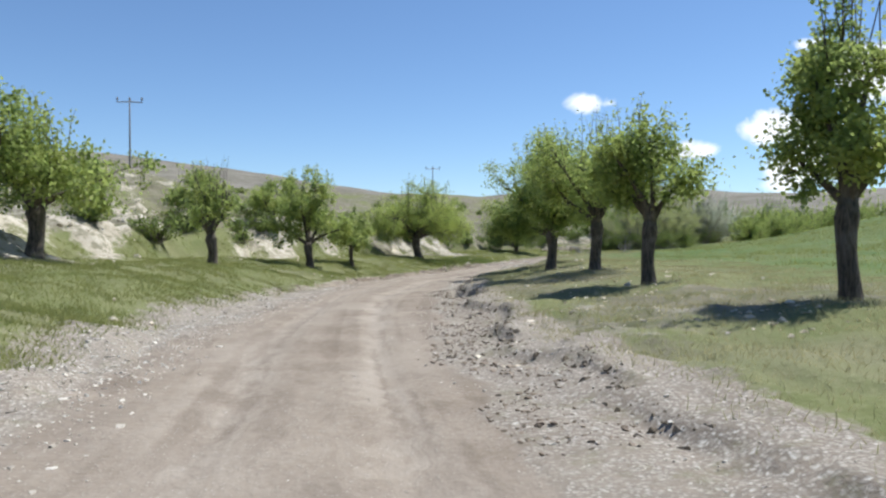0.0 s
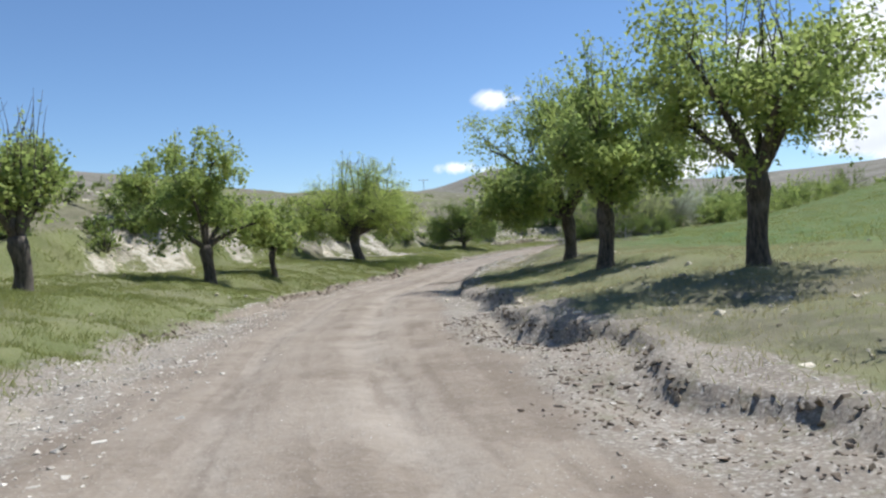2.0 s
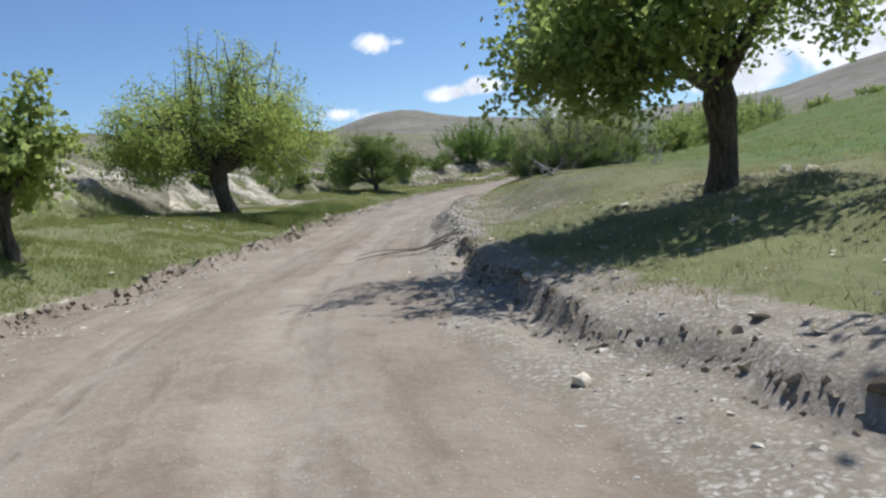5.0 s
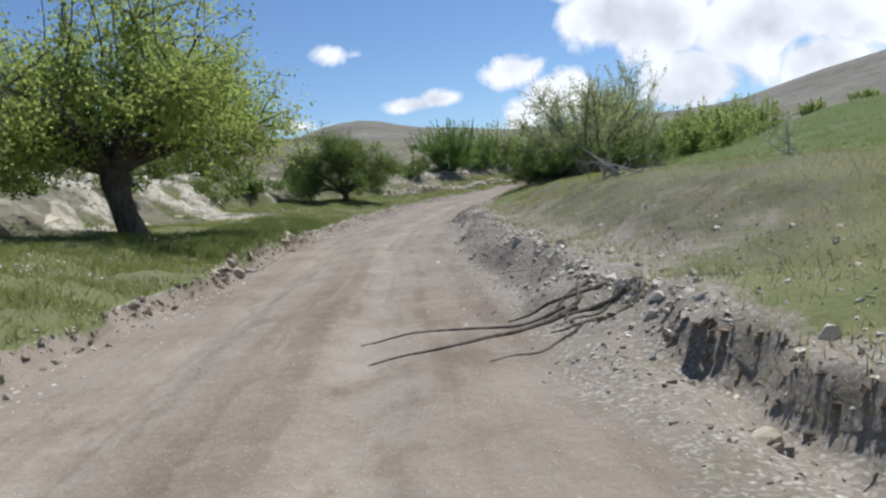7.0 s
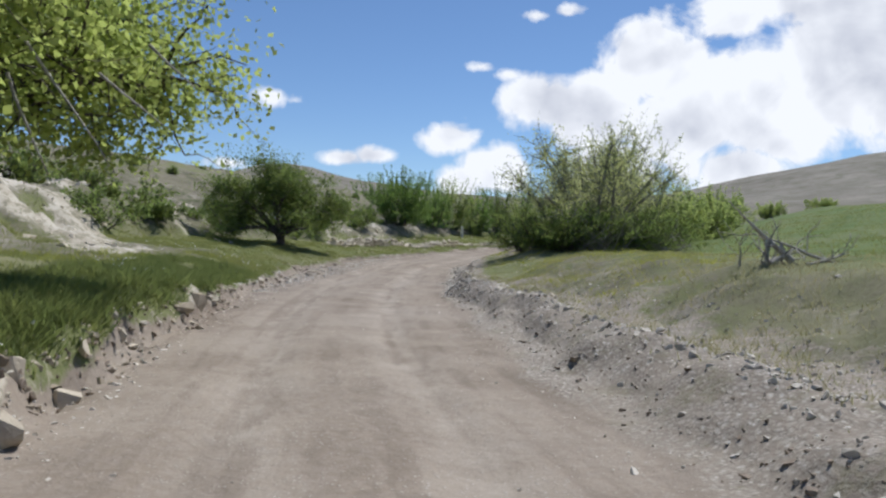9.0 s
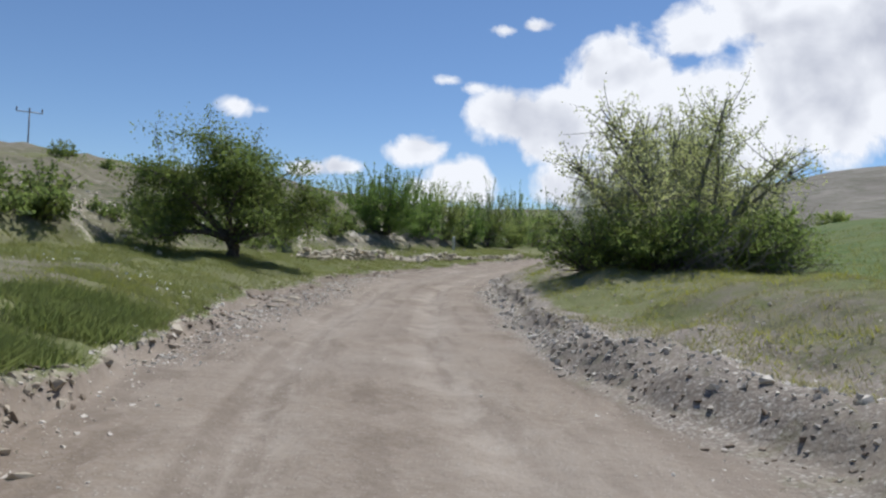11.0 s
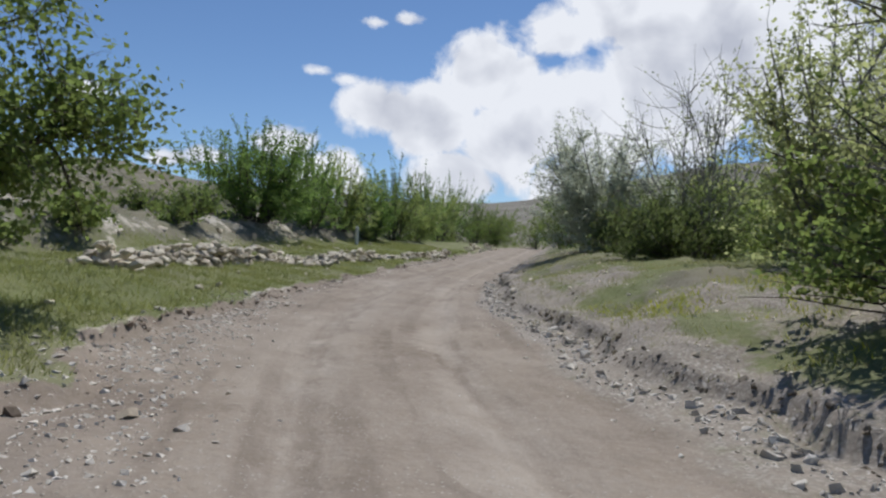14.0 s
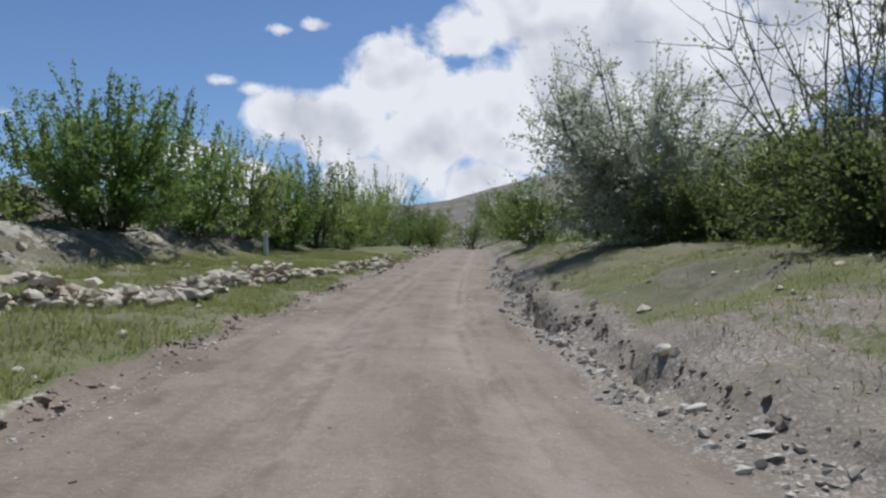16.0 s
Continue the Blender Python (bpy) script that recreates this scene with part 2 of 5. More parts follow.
MAT_LEAF_FRESH = leaf_material("shoot_leaf", (0.085, 0.165, 0.032), (0.22, 0.32, 0.08), (0.2, 0.27, 0.06))
MAT_LEAF_GREY = leaf_material("willow_leaf", (0.19, 0.225, 0.09), (0.38, 0.41, 0.2), (0.34, 0.36, 0.11))
MAT_LEAF_WILLOW = leaf_material("young_willow_leaf", (0.235, 0.255, 0.095), (0.5, 0.53, 0.23), (0.47, 0.48, 0.185))
MAT_LEAF_SILVER = leaf_material("silver_willow_leaf", (0.33, 0.35, 0.24), (0.6, 0.62, 0.48), (0.48, 0.5, 0.34))
MAT_GRASS = leaf_material("grass_blade", (0.137, 0.165, 0.045), (0.275, 0.295, 0.095), (0.32, 0.305, 0.13))
MAT_WEED = leaf_material("weed_leaf", (0.085, 0.12, 0.035), (0.19, 0.23, 0.07), (0.24, 0.25, 0.08))
MAT_PETAL = leaf_material("white_petal", (0.7, 0.7, 0.66), (0.82, 0.82, 0.8), (0.8, 0.78, 0.66))
MAT_DRY = leaf_material("dry_grass_blade", (0.19, 0.19, 0.085), (0.36, 0.335, 0.17), (0.42, 0.37, 0.22))
MAT_FLOWER = leaf_material("yellow_weed", (0.24, 0.27, 0.04), (0.38, 0.4, 0.06), (0.46, 0.42, 0.05))
MAT_BARK = bark_material("mulberry_bark", (0.05, 0.041, 0.033), (0.175, 0.148, 0.12))
MAT_TWIG = bark_material("grey_twig_bark", (0.15, 0.138, 0.118), (0.33, 0.31, 0.275))
MAT_DEAD = bark_material("bleached_deadwood", (0.24, 0.215, 0.18), (0.55, 0.51, 0.45))
MAT_STONE = stone_material("limestone", (0.45, 0.38, 0.28), (0.78, 0.7, 0.56), (0.6, 0.51, 0.37))
MAT_CLOD = stone_material("dark_clod", (0.14, 0.112, 0.08), (0.3, 0.25, 0.185), (0.2, 0.165, 0.12))
MAT_GRAVEL = stone_material("grey_gravel", (0.36, 0.318, 0.258), (0.74, 0.68, 0.58), (0.54, 0.488, 0.405))
MAT_POLE = plain_material("weathered_pole", (0.12, 0.11, 0.1), (0.22, 0.21, 0.19), 9)
MAT_METAL = plain_material("galvanised_steel", (0.3, 0.31, 0.32), (0.42, 0.43, 0.44), 14, 0.5, 0.9)
MAT_POST = plain_material("whitewashed_post", (0.62, 0.6, 0.55), (0.75, 0.74, 0.7), 12)


# ---- small tools ----
def mesh_from(name, verts, faces, material, smooth=False):
    me = bpy.data.meshes.new(name)
    me.from_pydata(verts, [], faces)
    me.materials.append(material)
    if smooth:
        me.polygons.foreach_set("use_smooth", [True] * len(me.polygons))
    me.update()
    return me


def tri_mesh(name, verts, per, material):
    """A mesh of loose faces of `per` corners each, from an array of their corners."""
    count = len(verts)
    me = bpy.data.meshes.new(name)
    me.vertices.add(count)
    me.vertices.foreach_set("co", np.asarray(verts, dtype=np.float32).ravel())
    me.loops.add(count)
    me.loops.foreach_set("vertex_index", np.arange(count, dtype=np.int32))
    me.polygons.add(count // per)
    me.polygons.foreach_set("loop_start", np.arange(0, count, per, dtype=np.int32))
    me.materials.append(material)
    me.update()
    me.validate()
    return me


def part(name, me, parent, label=""):
    ob = new(name, me)
    ob.parent = parent
    return tagged(ob, label)


def thing(name, loc, label, category, group="", kind=""):
    ob = new(name)
    ob.empty_display_size = 0.2
    ob.location = loc
    return tagged(ob, label, category, group, kind)


_rs = np.random.RandomState(7)
LATTICE = _rs.rand(256, 256)


def value_noise(x, y):
    xi, yi = np.floor(x).astype(int), np.floor(y).astype(int)
    fx, fy = x - xi, y - yi
    fx, fy = fx * fx * (3 - 2 * fx), fy * fy * (3 - 2 * fy)
    a, b = LATTICE[xi % 256, yi % 256], LATTICE[(xi + 1) % 256, yi % 256]
    c, d = LATTICE[xi % 256, (yi + 1) % 256], LATTICE[(xi + 1) % 256, (yi + 1) % 256]
    return (a + (b - a) * fx) * (1 - fy) + (c + (d - c) * fx) * fy - 0.5


def fbm(x, y, octaves=4, gain=0.5):
    total, amp = 0.0, 1.0
    for k in range(octaves):
        total = total + amp * value_noise(x * 2 ** k + 17.3 * k, y * 2 ** k - 9.1 * k)
        amp *= gain
    return total


# ---- lie of the land ----
CENTRE = [(2.6, -60), (2.4, -30), (2.3, 0), (2.4, 12), (3.0, 21), (4.0, 26), (5.6, 33), (8.2, 39.6), (10.4, 44.3), (13.0, 50.2), (15.4, 55), (18, 59.6),
          (21.8, 65), (26.5, 71), (31, 75.2), (34.9, 78.5), (41.5, 83.6), (48.5, 88.8), (72, 106), (110, 133), (170, 165)]


def smooth_line(points, step=0.4):
    p = np.array(points, dtype=float)
    out = []
    for i in range(1, len(p) - 2):
        n = max(2, int(np.linalg.norm(p[i + 1] - p[i]) / step))
        for t in np.linspace(0, 1, n, endpoint=False):
            out.append(0.5 * (2 * p[i] + (p[i + 1] - p[i - 1]) * t + (2 * p[i - 1] - 5 * p[i] + 4 * p[i + 1] - p[i + 2]) * t ** 2
                              + (3 * p[i] - p[i - 1] - 3 * p[i + 1] + p[i + 2]) * t ** 3))
    return np.array(out)


LINE = smooth_line(CENTRE)
TANGENT = np.gradient(LINE, axis=0)
TANGENT /= np.linalg.norm(TANGENT, axis=1)[:, None]


def table(v, rows):
    return np.interp(v, [a for a, b in rows], [b for a, b in rows])


def pinch(y):
    """How quickly the land beside the verges falls into its usual pattern."""
    return np.interp(y, (28, 36, 42, 52, 58), (0.84, 0.96, 1.08, 1.06, 0.98))


def edges(y):
    """Metres from the middle line to the beaten lane's edge and the turf on the uphill side, to the lane's edge and the scarp on the other."""
    lane_l = table(y, [(4, 2.1), (10, 2.3), (14, 1.95), (19, 1.55), (25, 1.6), (33, 1.7), (40, 1.75), (48, 1.85), (55, 2.1), (61, 2.0), (64, 1.8), (68, 2.1), (72, 2.3), (79, 2.3)])
    turf = table(y, [(4, 3.2), (12, 3.45), (17, 3.0), (25, 2.65), (32, 2.75), (38, 2.3), (42, 2.0), (48, 2.2), (52, 2.35), (56, 2.55), (61, 3.0), (65, 3.3), (69, 3.1), (73, 2.8), (79, 2.65)])
    lane_r = table(y, [(7, 1.1), (12, 1.3), (17, 1.65), (22, 2.1), (26, 2.1), (36, 2.05), (42, 1.7), (48, 1.5), (52, 1.7), (58, 2.0), (64, 1.65), (71, 1.55), (75, 1.15), (78, 1.05), (90, 1.2)])
    scarp = table(y, [(7, 2.4), (12, 2.75), (20, 3.15), (25, 3.2), (31, 3.1), (42, 2.7), (47, 2.65), (53, 3.0), (61, 2.7), (70, 2.6), (73, 2.3), (75, 1.95), (78, 1.8), (90, 1.95)])
    return lane_l, turf, lane_r, scarp


def beside(x, y):
    """Distance from the middle of the track, to the right of it positive, stretched so that lane, turf and scarp lie at the same values all along."""
    x, y = np.ravel(x), np.ravel(y)
    out = np.empty(len(x))
    for i in range(0, len(x), 20000):
        dx = x[i:i + 20000, None] - LINE[None, :, 0]
        dy = y[i:i + 20000, None] - LINE[None, :, 1]
        d2 = dx * dx + dy * dy
        k = np.argmin(d2, axis=1)
        r = np.arange(len(k))
        side = dx[r, k] * TANGENT[k, 1] - dy[r, k] * TANGENT[k, 0]
        a = np.sqrt(d2[r, k])
        ly = LINE[k, 1]
        lane_l, turf, lane_r, scarp = edges(ly)
        left = np.where(a < lane_l, a * 2.1 / lane_l, np.where(a < turf, 2.1 + 0.6 * (a - lane_l) / (turf - lane_l), 2.7 + (a - turf) * pinch(ly)))
        right = np.where(a < lane_r, a * 1.9 / lane_r, np.where(a < scarp, 1.9 + 0.95 * (a - lane_r) / (scarp - lane_r), 2.85 + (a - scarp) * pinch(ly)))
        out[i:i + 20000] = np.where(side < 0, -left, right)
    return out


def metres(d, y):
    """The true distance from the middle line for a value of beside()."""
    a = np.abs(d)
    lane_l, turf, lane_r, scarp = edges(y)
    left = np.where(a < 2.1, a * lane_l / 2.1, np.where(a < 2.7, lane_l + (a - 2.1) / 0.6 * (turf - lane_l), turf + (a - 2.7) / pinch(y)))
    right = np.where(a < 1.9, a * lane_r / 1.9, np.where(a < 2.85, lane_r + (a - 1.9) / 0.95 * (scarp - lane_r), scarp + (a - 2.85) / pinch(y)))
    return np.where(d < 0, -left, right)


def track_level(y):
    return table(y, [(-60, 0.8), (-20, 0.5), (5, 0.42), (14, 0.28), (20, 0.2), (30, 0.0), (38, -0.1), (56, -0.1), (62, 0.0), (70, 0.2), (77, 0.5),
                     (90, 1.2), (110, 2.4), (140, 3.6), (400, 4.5)])


def wander_of(x, y):
    """How far the ragged edges of the track stray at a spot."""
    return fbm(x * 0.55, y * 0.55, 3) * 0.55 + fbm(x * 1.5, y * 1.5, 2) * 0.26


def stony_patches(x, y):
    return fbm(x * 0.35 + 71, y * 0.35, 4, 0.6)


def land(x, y, d=None):
    """Height of the ground and the weight of track, gravel and bare earth on it."""
    x, y = np.ravel(np.asarray(x, dtype=float)), np.ravel(np.asarray(y, dtype=float))
    d = beside(x, y) if d is None else d
    wob = wander_of(x, y)
    near = track_level(y)
    left = -d + wob
    right = d + wob
    k_left = table(y, [(45, 1.0), (52, 0.85), (66, 0.75), (74, 0.6), (80, 0.3), (120, 0.3)])
    soft_edge = table(left, [(2.5, 0), (2.8, 0.1), (3.2, 0.2), (4.8, 0.8), (6.5, 1.05), (8.5, 1.2)]) * k_left
    small_cut = table(left, [(2.54, 0), (2.62, 0.2), (3.0, 0.27), (4.8, 0.75), (6.5, 1.0), (8.5, 1.2)]) * k_left
    high_cut = table(left, [(2.42, 0), (2.56, 0.1), (2.74, 0.46), (3.0, 0.56), (3.3, 0.62), (4.8, 0.82), (6.5, 1.0), (8.5, 1.2)]) * k_left
    k_high = table(y, [(45.5, 0), (48.5, 0.9), (53.5, 1), (57, 0.2), (62, 0)])
    cut_edge = small_cut * (1 - k_high) + high_cut * k_high
    k_cut = table(y, [(18, 0.15), (30, 0.7), (44, 1), (60, 1), (65, 0.9), (90, 1)])
    rise_l = soft_edge * (1 - k_cut) + cut_edge * k_cut
    k_hill = table(y, [(30, 1.14), (55, 1.0), (70, 1.0), (85, 0.75), (110, 0.6)])
    rise_l = rise_l + k_hill * table(left, [(8.0, 0), (9.4, 0.95), (12, 1.6), (20, 3.4), (40, 8.0), (55, 11.2), (75, 12.5), (150, 11)])
    k_scarp = table(y, [(58, 0), (63, 1)])
    step = table(y, [(0, 0.2), (16, 0.26), (24, 0.28), (30, 0.24), (36, 0.26), (60, 0.24), (68, 0.3), (90, 0.3)])
    cut = table(right, [(1.9, 0), (2.3, 0.12), (2.66, 0.28), (2.74, 0.38), (2.84, 1.0), (3.0, 1.08)]) * step
    slump = np.clip(0.45 + 2.4 * fbm(x * 0.55 + 31, y * 0.55, 3), 0, 1) * table(y, [(44, 0.3), (62, 0.75)])
    cut = cut * (1 - slump) + slump * step * table(right, [(1.9, 0), (2.3, 0.2), (2.7, 0.55), (2.95, 0.95), (3.15, 1.08)])
    bench = table(y, [(0, 0.32), (8, 0.42), (15, 0.6), (21, 0.76), (27, 1.0)])
    cut = cut + bench * table(right, [(3.0, 0), (4.4, 0.16), (6.5, 0.62)]) * (1 - k_scarp) + k_scarp * table(right, [(3.0, 0), (4.0, 0.34), (4.9, 0.68), (6.5, 0.85)])
    open_side = table(right, [(1.9, 0), (2.3, 0.05), (2.62, 0.3), (2.85, 0.42), (3.1, 0.38), (3.5, 0.22), (4.2, 0.28), (5.0, 0.62), (5.9, 0.98), (7.0, 1.12)])
    k_open = table(y, [(36, 0), (41, 1), (57, 1), (62, 0)])
    rise_r = cut * (1 - k_open) + open_side * k_open
    gully = np.clip(0.12 + 3.0 * fbm(x * 0.3 + 3, y * 0.3, 3), 0, 1) * np.maximum(k_scarp, 0.4 * table(y, [(14, 0), (18, 1), (38, 1), (40, 0)])) * table(y, [(90, 1), (96, 0)])
    rise_r = rise_r - gully * 0.36 * np.exp(-((right - 2.58) / 0.17) ** 2)
    rise_r = rise_r + table(right, [(7, 0), (12, 0.12), (20, 0.5), (40, 2.2), (70, 4.6), (120, 6)])
    # the green field swells towards the foot of the hill
    swell, away = np.clip((right - 9) / 14, 0, 1), np.clip((x - 25) / 50, 0, 1)
    rise_r = rise_r + 3.2 * swell * swell * (3 - 2 * swell) * away * away * (3 - 2 * away)
    z = near + np.where(d < 0, rise_l, rise_r)
    # ruts, crown and rough ground
    on = np.clip((2.6 - np.abs(d)) / 0.5, 0, 1)
    rut = np.exp(-((np.abs(d + 0.15 + wob * 0.4) - 0.85) / 0.24) ** 2)
    z = z + on * (-0.05 * rut + 0.03 * fbm(x * 1.7, y * 1.7, 3)) + (1 - on) * 0.16 * fbm(x * 0.9, y * 0.9, 4)
    banks = np.clip((np.abs(d) - 2.2) / 0.4, 0, 1) * np.clip((9 - np.abs(d)) / 4, 0, 1)
    z = z + banks * 0.055 * fbm(x * 3.7, y * 3.7, 3) + banks * k_high * (d < 0) * np.clip((3.6 - left) / 0.4, 0, 1) * 0.24 * fbm(x * 2.3 + 9, y * 2.3, 4, 0.6)
    slope = np.clip((left - 8) / 6, 0, 1) * (d < 0)
    z = z + slope * (1.3 * fbm(x * 0.11, y * 0.11, 4) + 0.55 * np.abs(fbm(x * 0.33, y * 0.33, 3)))
    z = z + np.clip((left - 7) / 4, 0, 1) * (d < 0) * np.clip((45 - left) / 20, 0, 1) * 0.45 * np.abs(fbm(x * 0.8, y * 0.8, 4))
    # far hills
    dx, dy = x - 15, y - 50
    r, az = np.hypot(dx, dy), np.degrees(np.arctan2(dx, dy))
    el = table(az, [(-180, 5), (-60, 7), (-20, 6.6), (-6, 5.2), (2, 4.2), (9, 3.8), (14, 4.3), (18, 5.2), (21, 5.3), (25, 4.4), (31, 3.6), (40, 3.7), (49, 4.0),
                    (53, 5.0), (57, 6.0), (61.5, 6.8), (72, 7.6), (80, 8.5), (100, 8), (140, 5), (180, 5)])
    s = np.clip((r - 110) / 330, 0, 1)
    s = s * s * (3 - 2 * s)
    far = 440 * np.tan(np.radians(el)) + 5 * fbm(x * 0.012, y * 0.012, 4)
    fade = np.clip((r - 90) / 160, 0, 1)
    z = z * (1 - fade) + fade * np.minimum(z, 6) + s * (far - 5)
    track = np.clip((2.75 - np.abs(d) - 0.5 * wob) / 0.55, 0, 1)
    track = track * np.where(d < 0, np.clip((d + 2.6 + 0.8 * wob) / 0.6, 0.15, 1), np.clip((2.3 - d - 0.8 * wob) / 0.5, 0.1, 1))
    k_turf = table(y, [(24, 0), (30, 1)])
    track = np.where(d < 0, track * (1 - k_turf) + k_turf * np.clip((2.7 - left) / 0.09, 0, 1), track)
    gravel = np.clip(1.75 - np.abs(d - 2.35) / 0.65, 0, 1) + np.clip(1.1 - np.abs(d + 2.3) / table(y, [(16, 1.3), (30, 0.75)]), 0, 1) * table(y, [(22, 1.0), (34, 0.5), (56, 0.5), (61, 1.1), (69, 0.9), (74, 0.5)]) + k_open * np.clip(1.1 - np.abs(d - 3.7) / 1.5, 0, 1) * 0.8
    gravel = gravel + 0.75 * np.clip(0.5 + 1.6 * stony_patches(x, y), 0, 1) * (d > 0) * np.clip(1 - np.abs(d - 4.3) / 2.2, 0, 1) * table(y, [(60, 0), (66, 1)])
    gravel = np.where(d < 0, gravel * (1 - k_turf * np.clip((left - 2.6) / 0.1, 0, 1)), gravel)
    gravel = np.where((d > 0) & (y < 34), gravel + 0.3 * np.clip(1 - np.abs(d - 3.2) / 1.6, 0, 1), gravel)
    patchy = fbm(x * 0.22 + 40, y * 0.22, 4)
    bare = np.clip((left - 8.2) / 1.6, 0, 1) * (0.72 + 0.9 * patchy) * (d < 0) + np.clip((r - 90) / 60, 0, 1) * 0.75
    bare = bare + k_open * np.clip((d - 3) / 1.5, 0, 1) * np.clip((8.0 - d) / 2.0, 0, 1) * 0.55 * (d > 0)
    bare = bare + 0.35 * np.clip(patchy, 0, 1) * (d > 0) * np.clip((9 - d) / 3, 0, 1)
    bare = bare + np.clip((left - 7.2) / 1.2, 0, 1) * np.clip((22 - left) / 6, 0, 1) * table(y, [(66, 0), (74, 0.6), (100, 0.5)]) * (d < 0)
    bare = bare + 0.5 * np.clip(0.6 + 1.3 * patchy, 0, 1) * (d > 0) * np.clip((d - 2.6) / 0.5, 0, 1) * np.clip((10 - d) / 4, 0, 1) * table(y, [(58, 0), (66, 1)])
    bare = bare + 0.62 * np.clip(0.55 + 1.3 * patchy, 0, 1) * (d > 0) * np.clip((d - 2.6) / 0.5, 0, 1) * np.clip((13 - d) / 5, 0, 1) * table(y, [(40, 1), (44, 0)])
    bare = bare + table(y, [(48, 0), (52, 0.75), (64, 0.75), (70, 0)]) * np.clip((left - 3.7) / 1.2, 0, 1) * (d < 0) * np.clip(0.75 + patchy, 0, 1)
    streak = fbm(x * 0.5 - 11, y * 0.3 + 5, 5, 0.62)
    pale = np.clip(1 - np.abs(left - 10.2) / 3.2, 0, 1) * np.clip(0.32 + 1.5 * streak, 0, 0.9) + np.clip((left - 6) / 2, 0, 1) * np.clip((60 - left) / 25, 0, 1) * np.clip(1.8 * streak - 0.05, 0, 0.7)
    pale = pale + table(y, [(48, 0), (52, 0.8), (64, 0.8), (69, 0)]) * np.clip((left - 4.2) / 1.5, 0, 1) * np.clip((13 - left) / 4, 0, 1) * np.clip(0.25 + 1.9 * streak, 0, 0.9)
    pale = pale * (d < 0) * table(y, [(60, 1.0), (68, 0.6), (78, 0.45)]) + k_cut * np.clip(1.2 - np.abs(left - 2.66) / (0.13 + 0.2 * k_high), 0, 1) * (d < 0) * np.clip(0.4 + 1.3 * fbm(x * 0.9, y * 0.9 + 7, 3), 0, 1)
    z = z + 0.3 * np.clip(pale, 0, 1) * np.clip((left - 6.5) / 2, 0, 1) * (d < 0)
    return z, np.clip(track, 0, 1), np.clip(gravel, 0, 1), np.clip(bare, 0, 1), np.clip(pale, 0, 1)


def height(x, y):
    return float(land([x], [y])[0][0])


def spread_axis(lo, hi, step, limit, growth=1.11):
    mid = list(np.arange(lo, hi, step))
    out, g = [], step
    v = mid[-1]
    while v < limit:
        g *= growth
        v += g
        out.append(v)
    low, g, v = [], step, mid[0]
    while v > -limit:
        g *= growth
        v -= g
        low.append(v)
    return np.array(low[::-1] + mid + out)


def near_grid():
    """A fine sheet laid along the track, 28 m to either side of it."""
    step = np.r_[0, np.cumsum(np.linalg.norm(np.diff(LINE, axis=0), axis=1))]
    s0, s1, s2 = np.interp(-9, LINE[:, 1], step), np.interp(93, LINE[:, 1], step), step[-1]
    s = np.r_[np.arange(s0, s1, 0.2), np.arange(s1, s2, 0.6)]
    px, py = np.interp(s, step, LINE[:, 0]), np.interp(s, step, LINE[:, 1])
    tx, ty = np.gradient(px, s), np.gradient(py, s)
    tl = np.hypot(tx, ty)
    tx, ty = tx / tl, ty / tl
    half = np.r_[np.arange(0.0, 1.9, 0.13), np.arange(1.9, 4.4, 0.065), np.arange(4.4, 9, 0.2), np.arange(9, 16, 0.35), np.linspace(16, 28, 22)]
    lat = np.r_[-half[:0:-1], half]
    gx = px[:, None] + ty[:, None] * lat[None, :]
    gy = py[:, None] - tx[:, None] * lat[None, :]
    return gx, gy, np.repeat(lat[None, :], len(s), 0)


def far_grid():
    xs, ys = spread_axis(-26, 74, 1.3, 2600, 1.12), spread_axis(-14, 112, 1.3, 2600, 1.12)
    return np.meshgrid(xs, ys, indexing="ij")


def quads_of(shape):
    i, j = np.meshgrid(np.arange(shape[0] - 1), np.arange(shape[1] - 1), indexing="ij")
    a = (i * shape[1] + j).ravel()
    return np.stack([a, a + shape[1], a + shape[1] + 1, a + 1], 1)


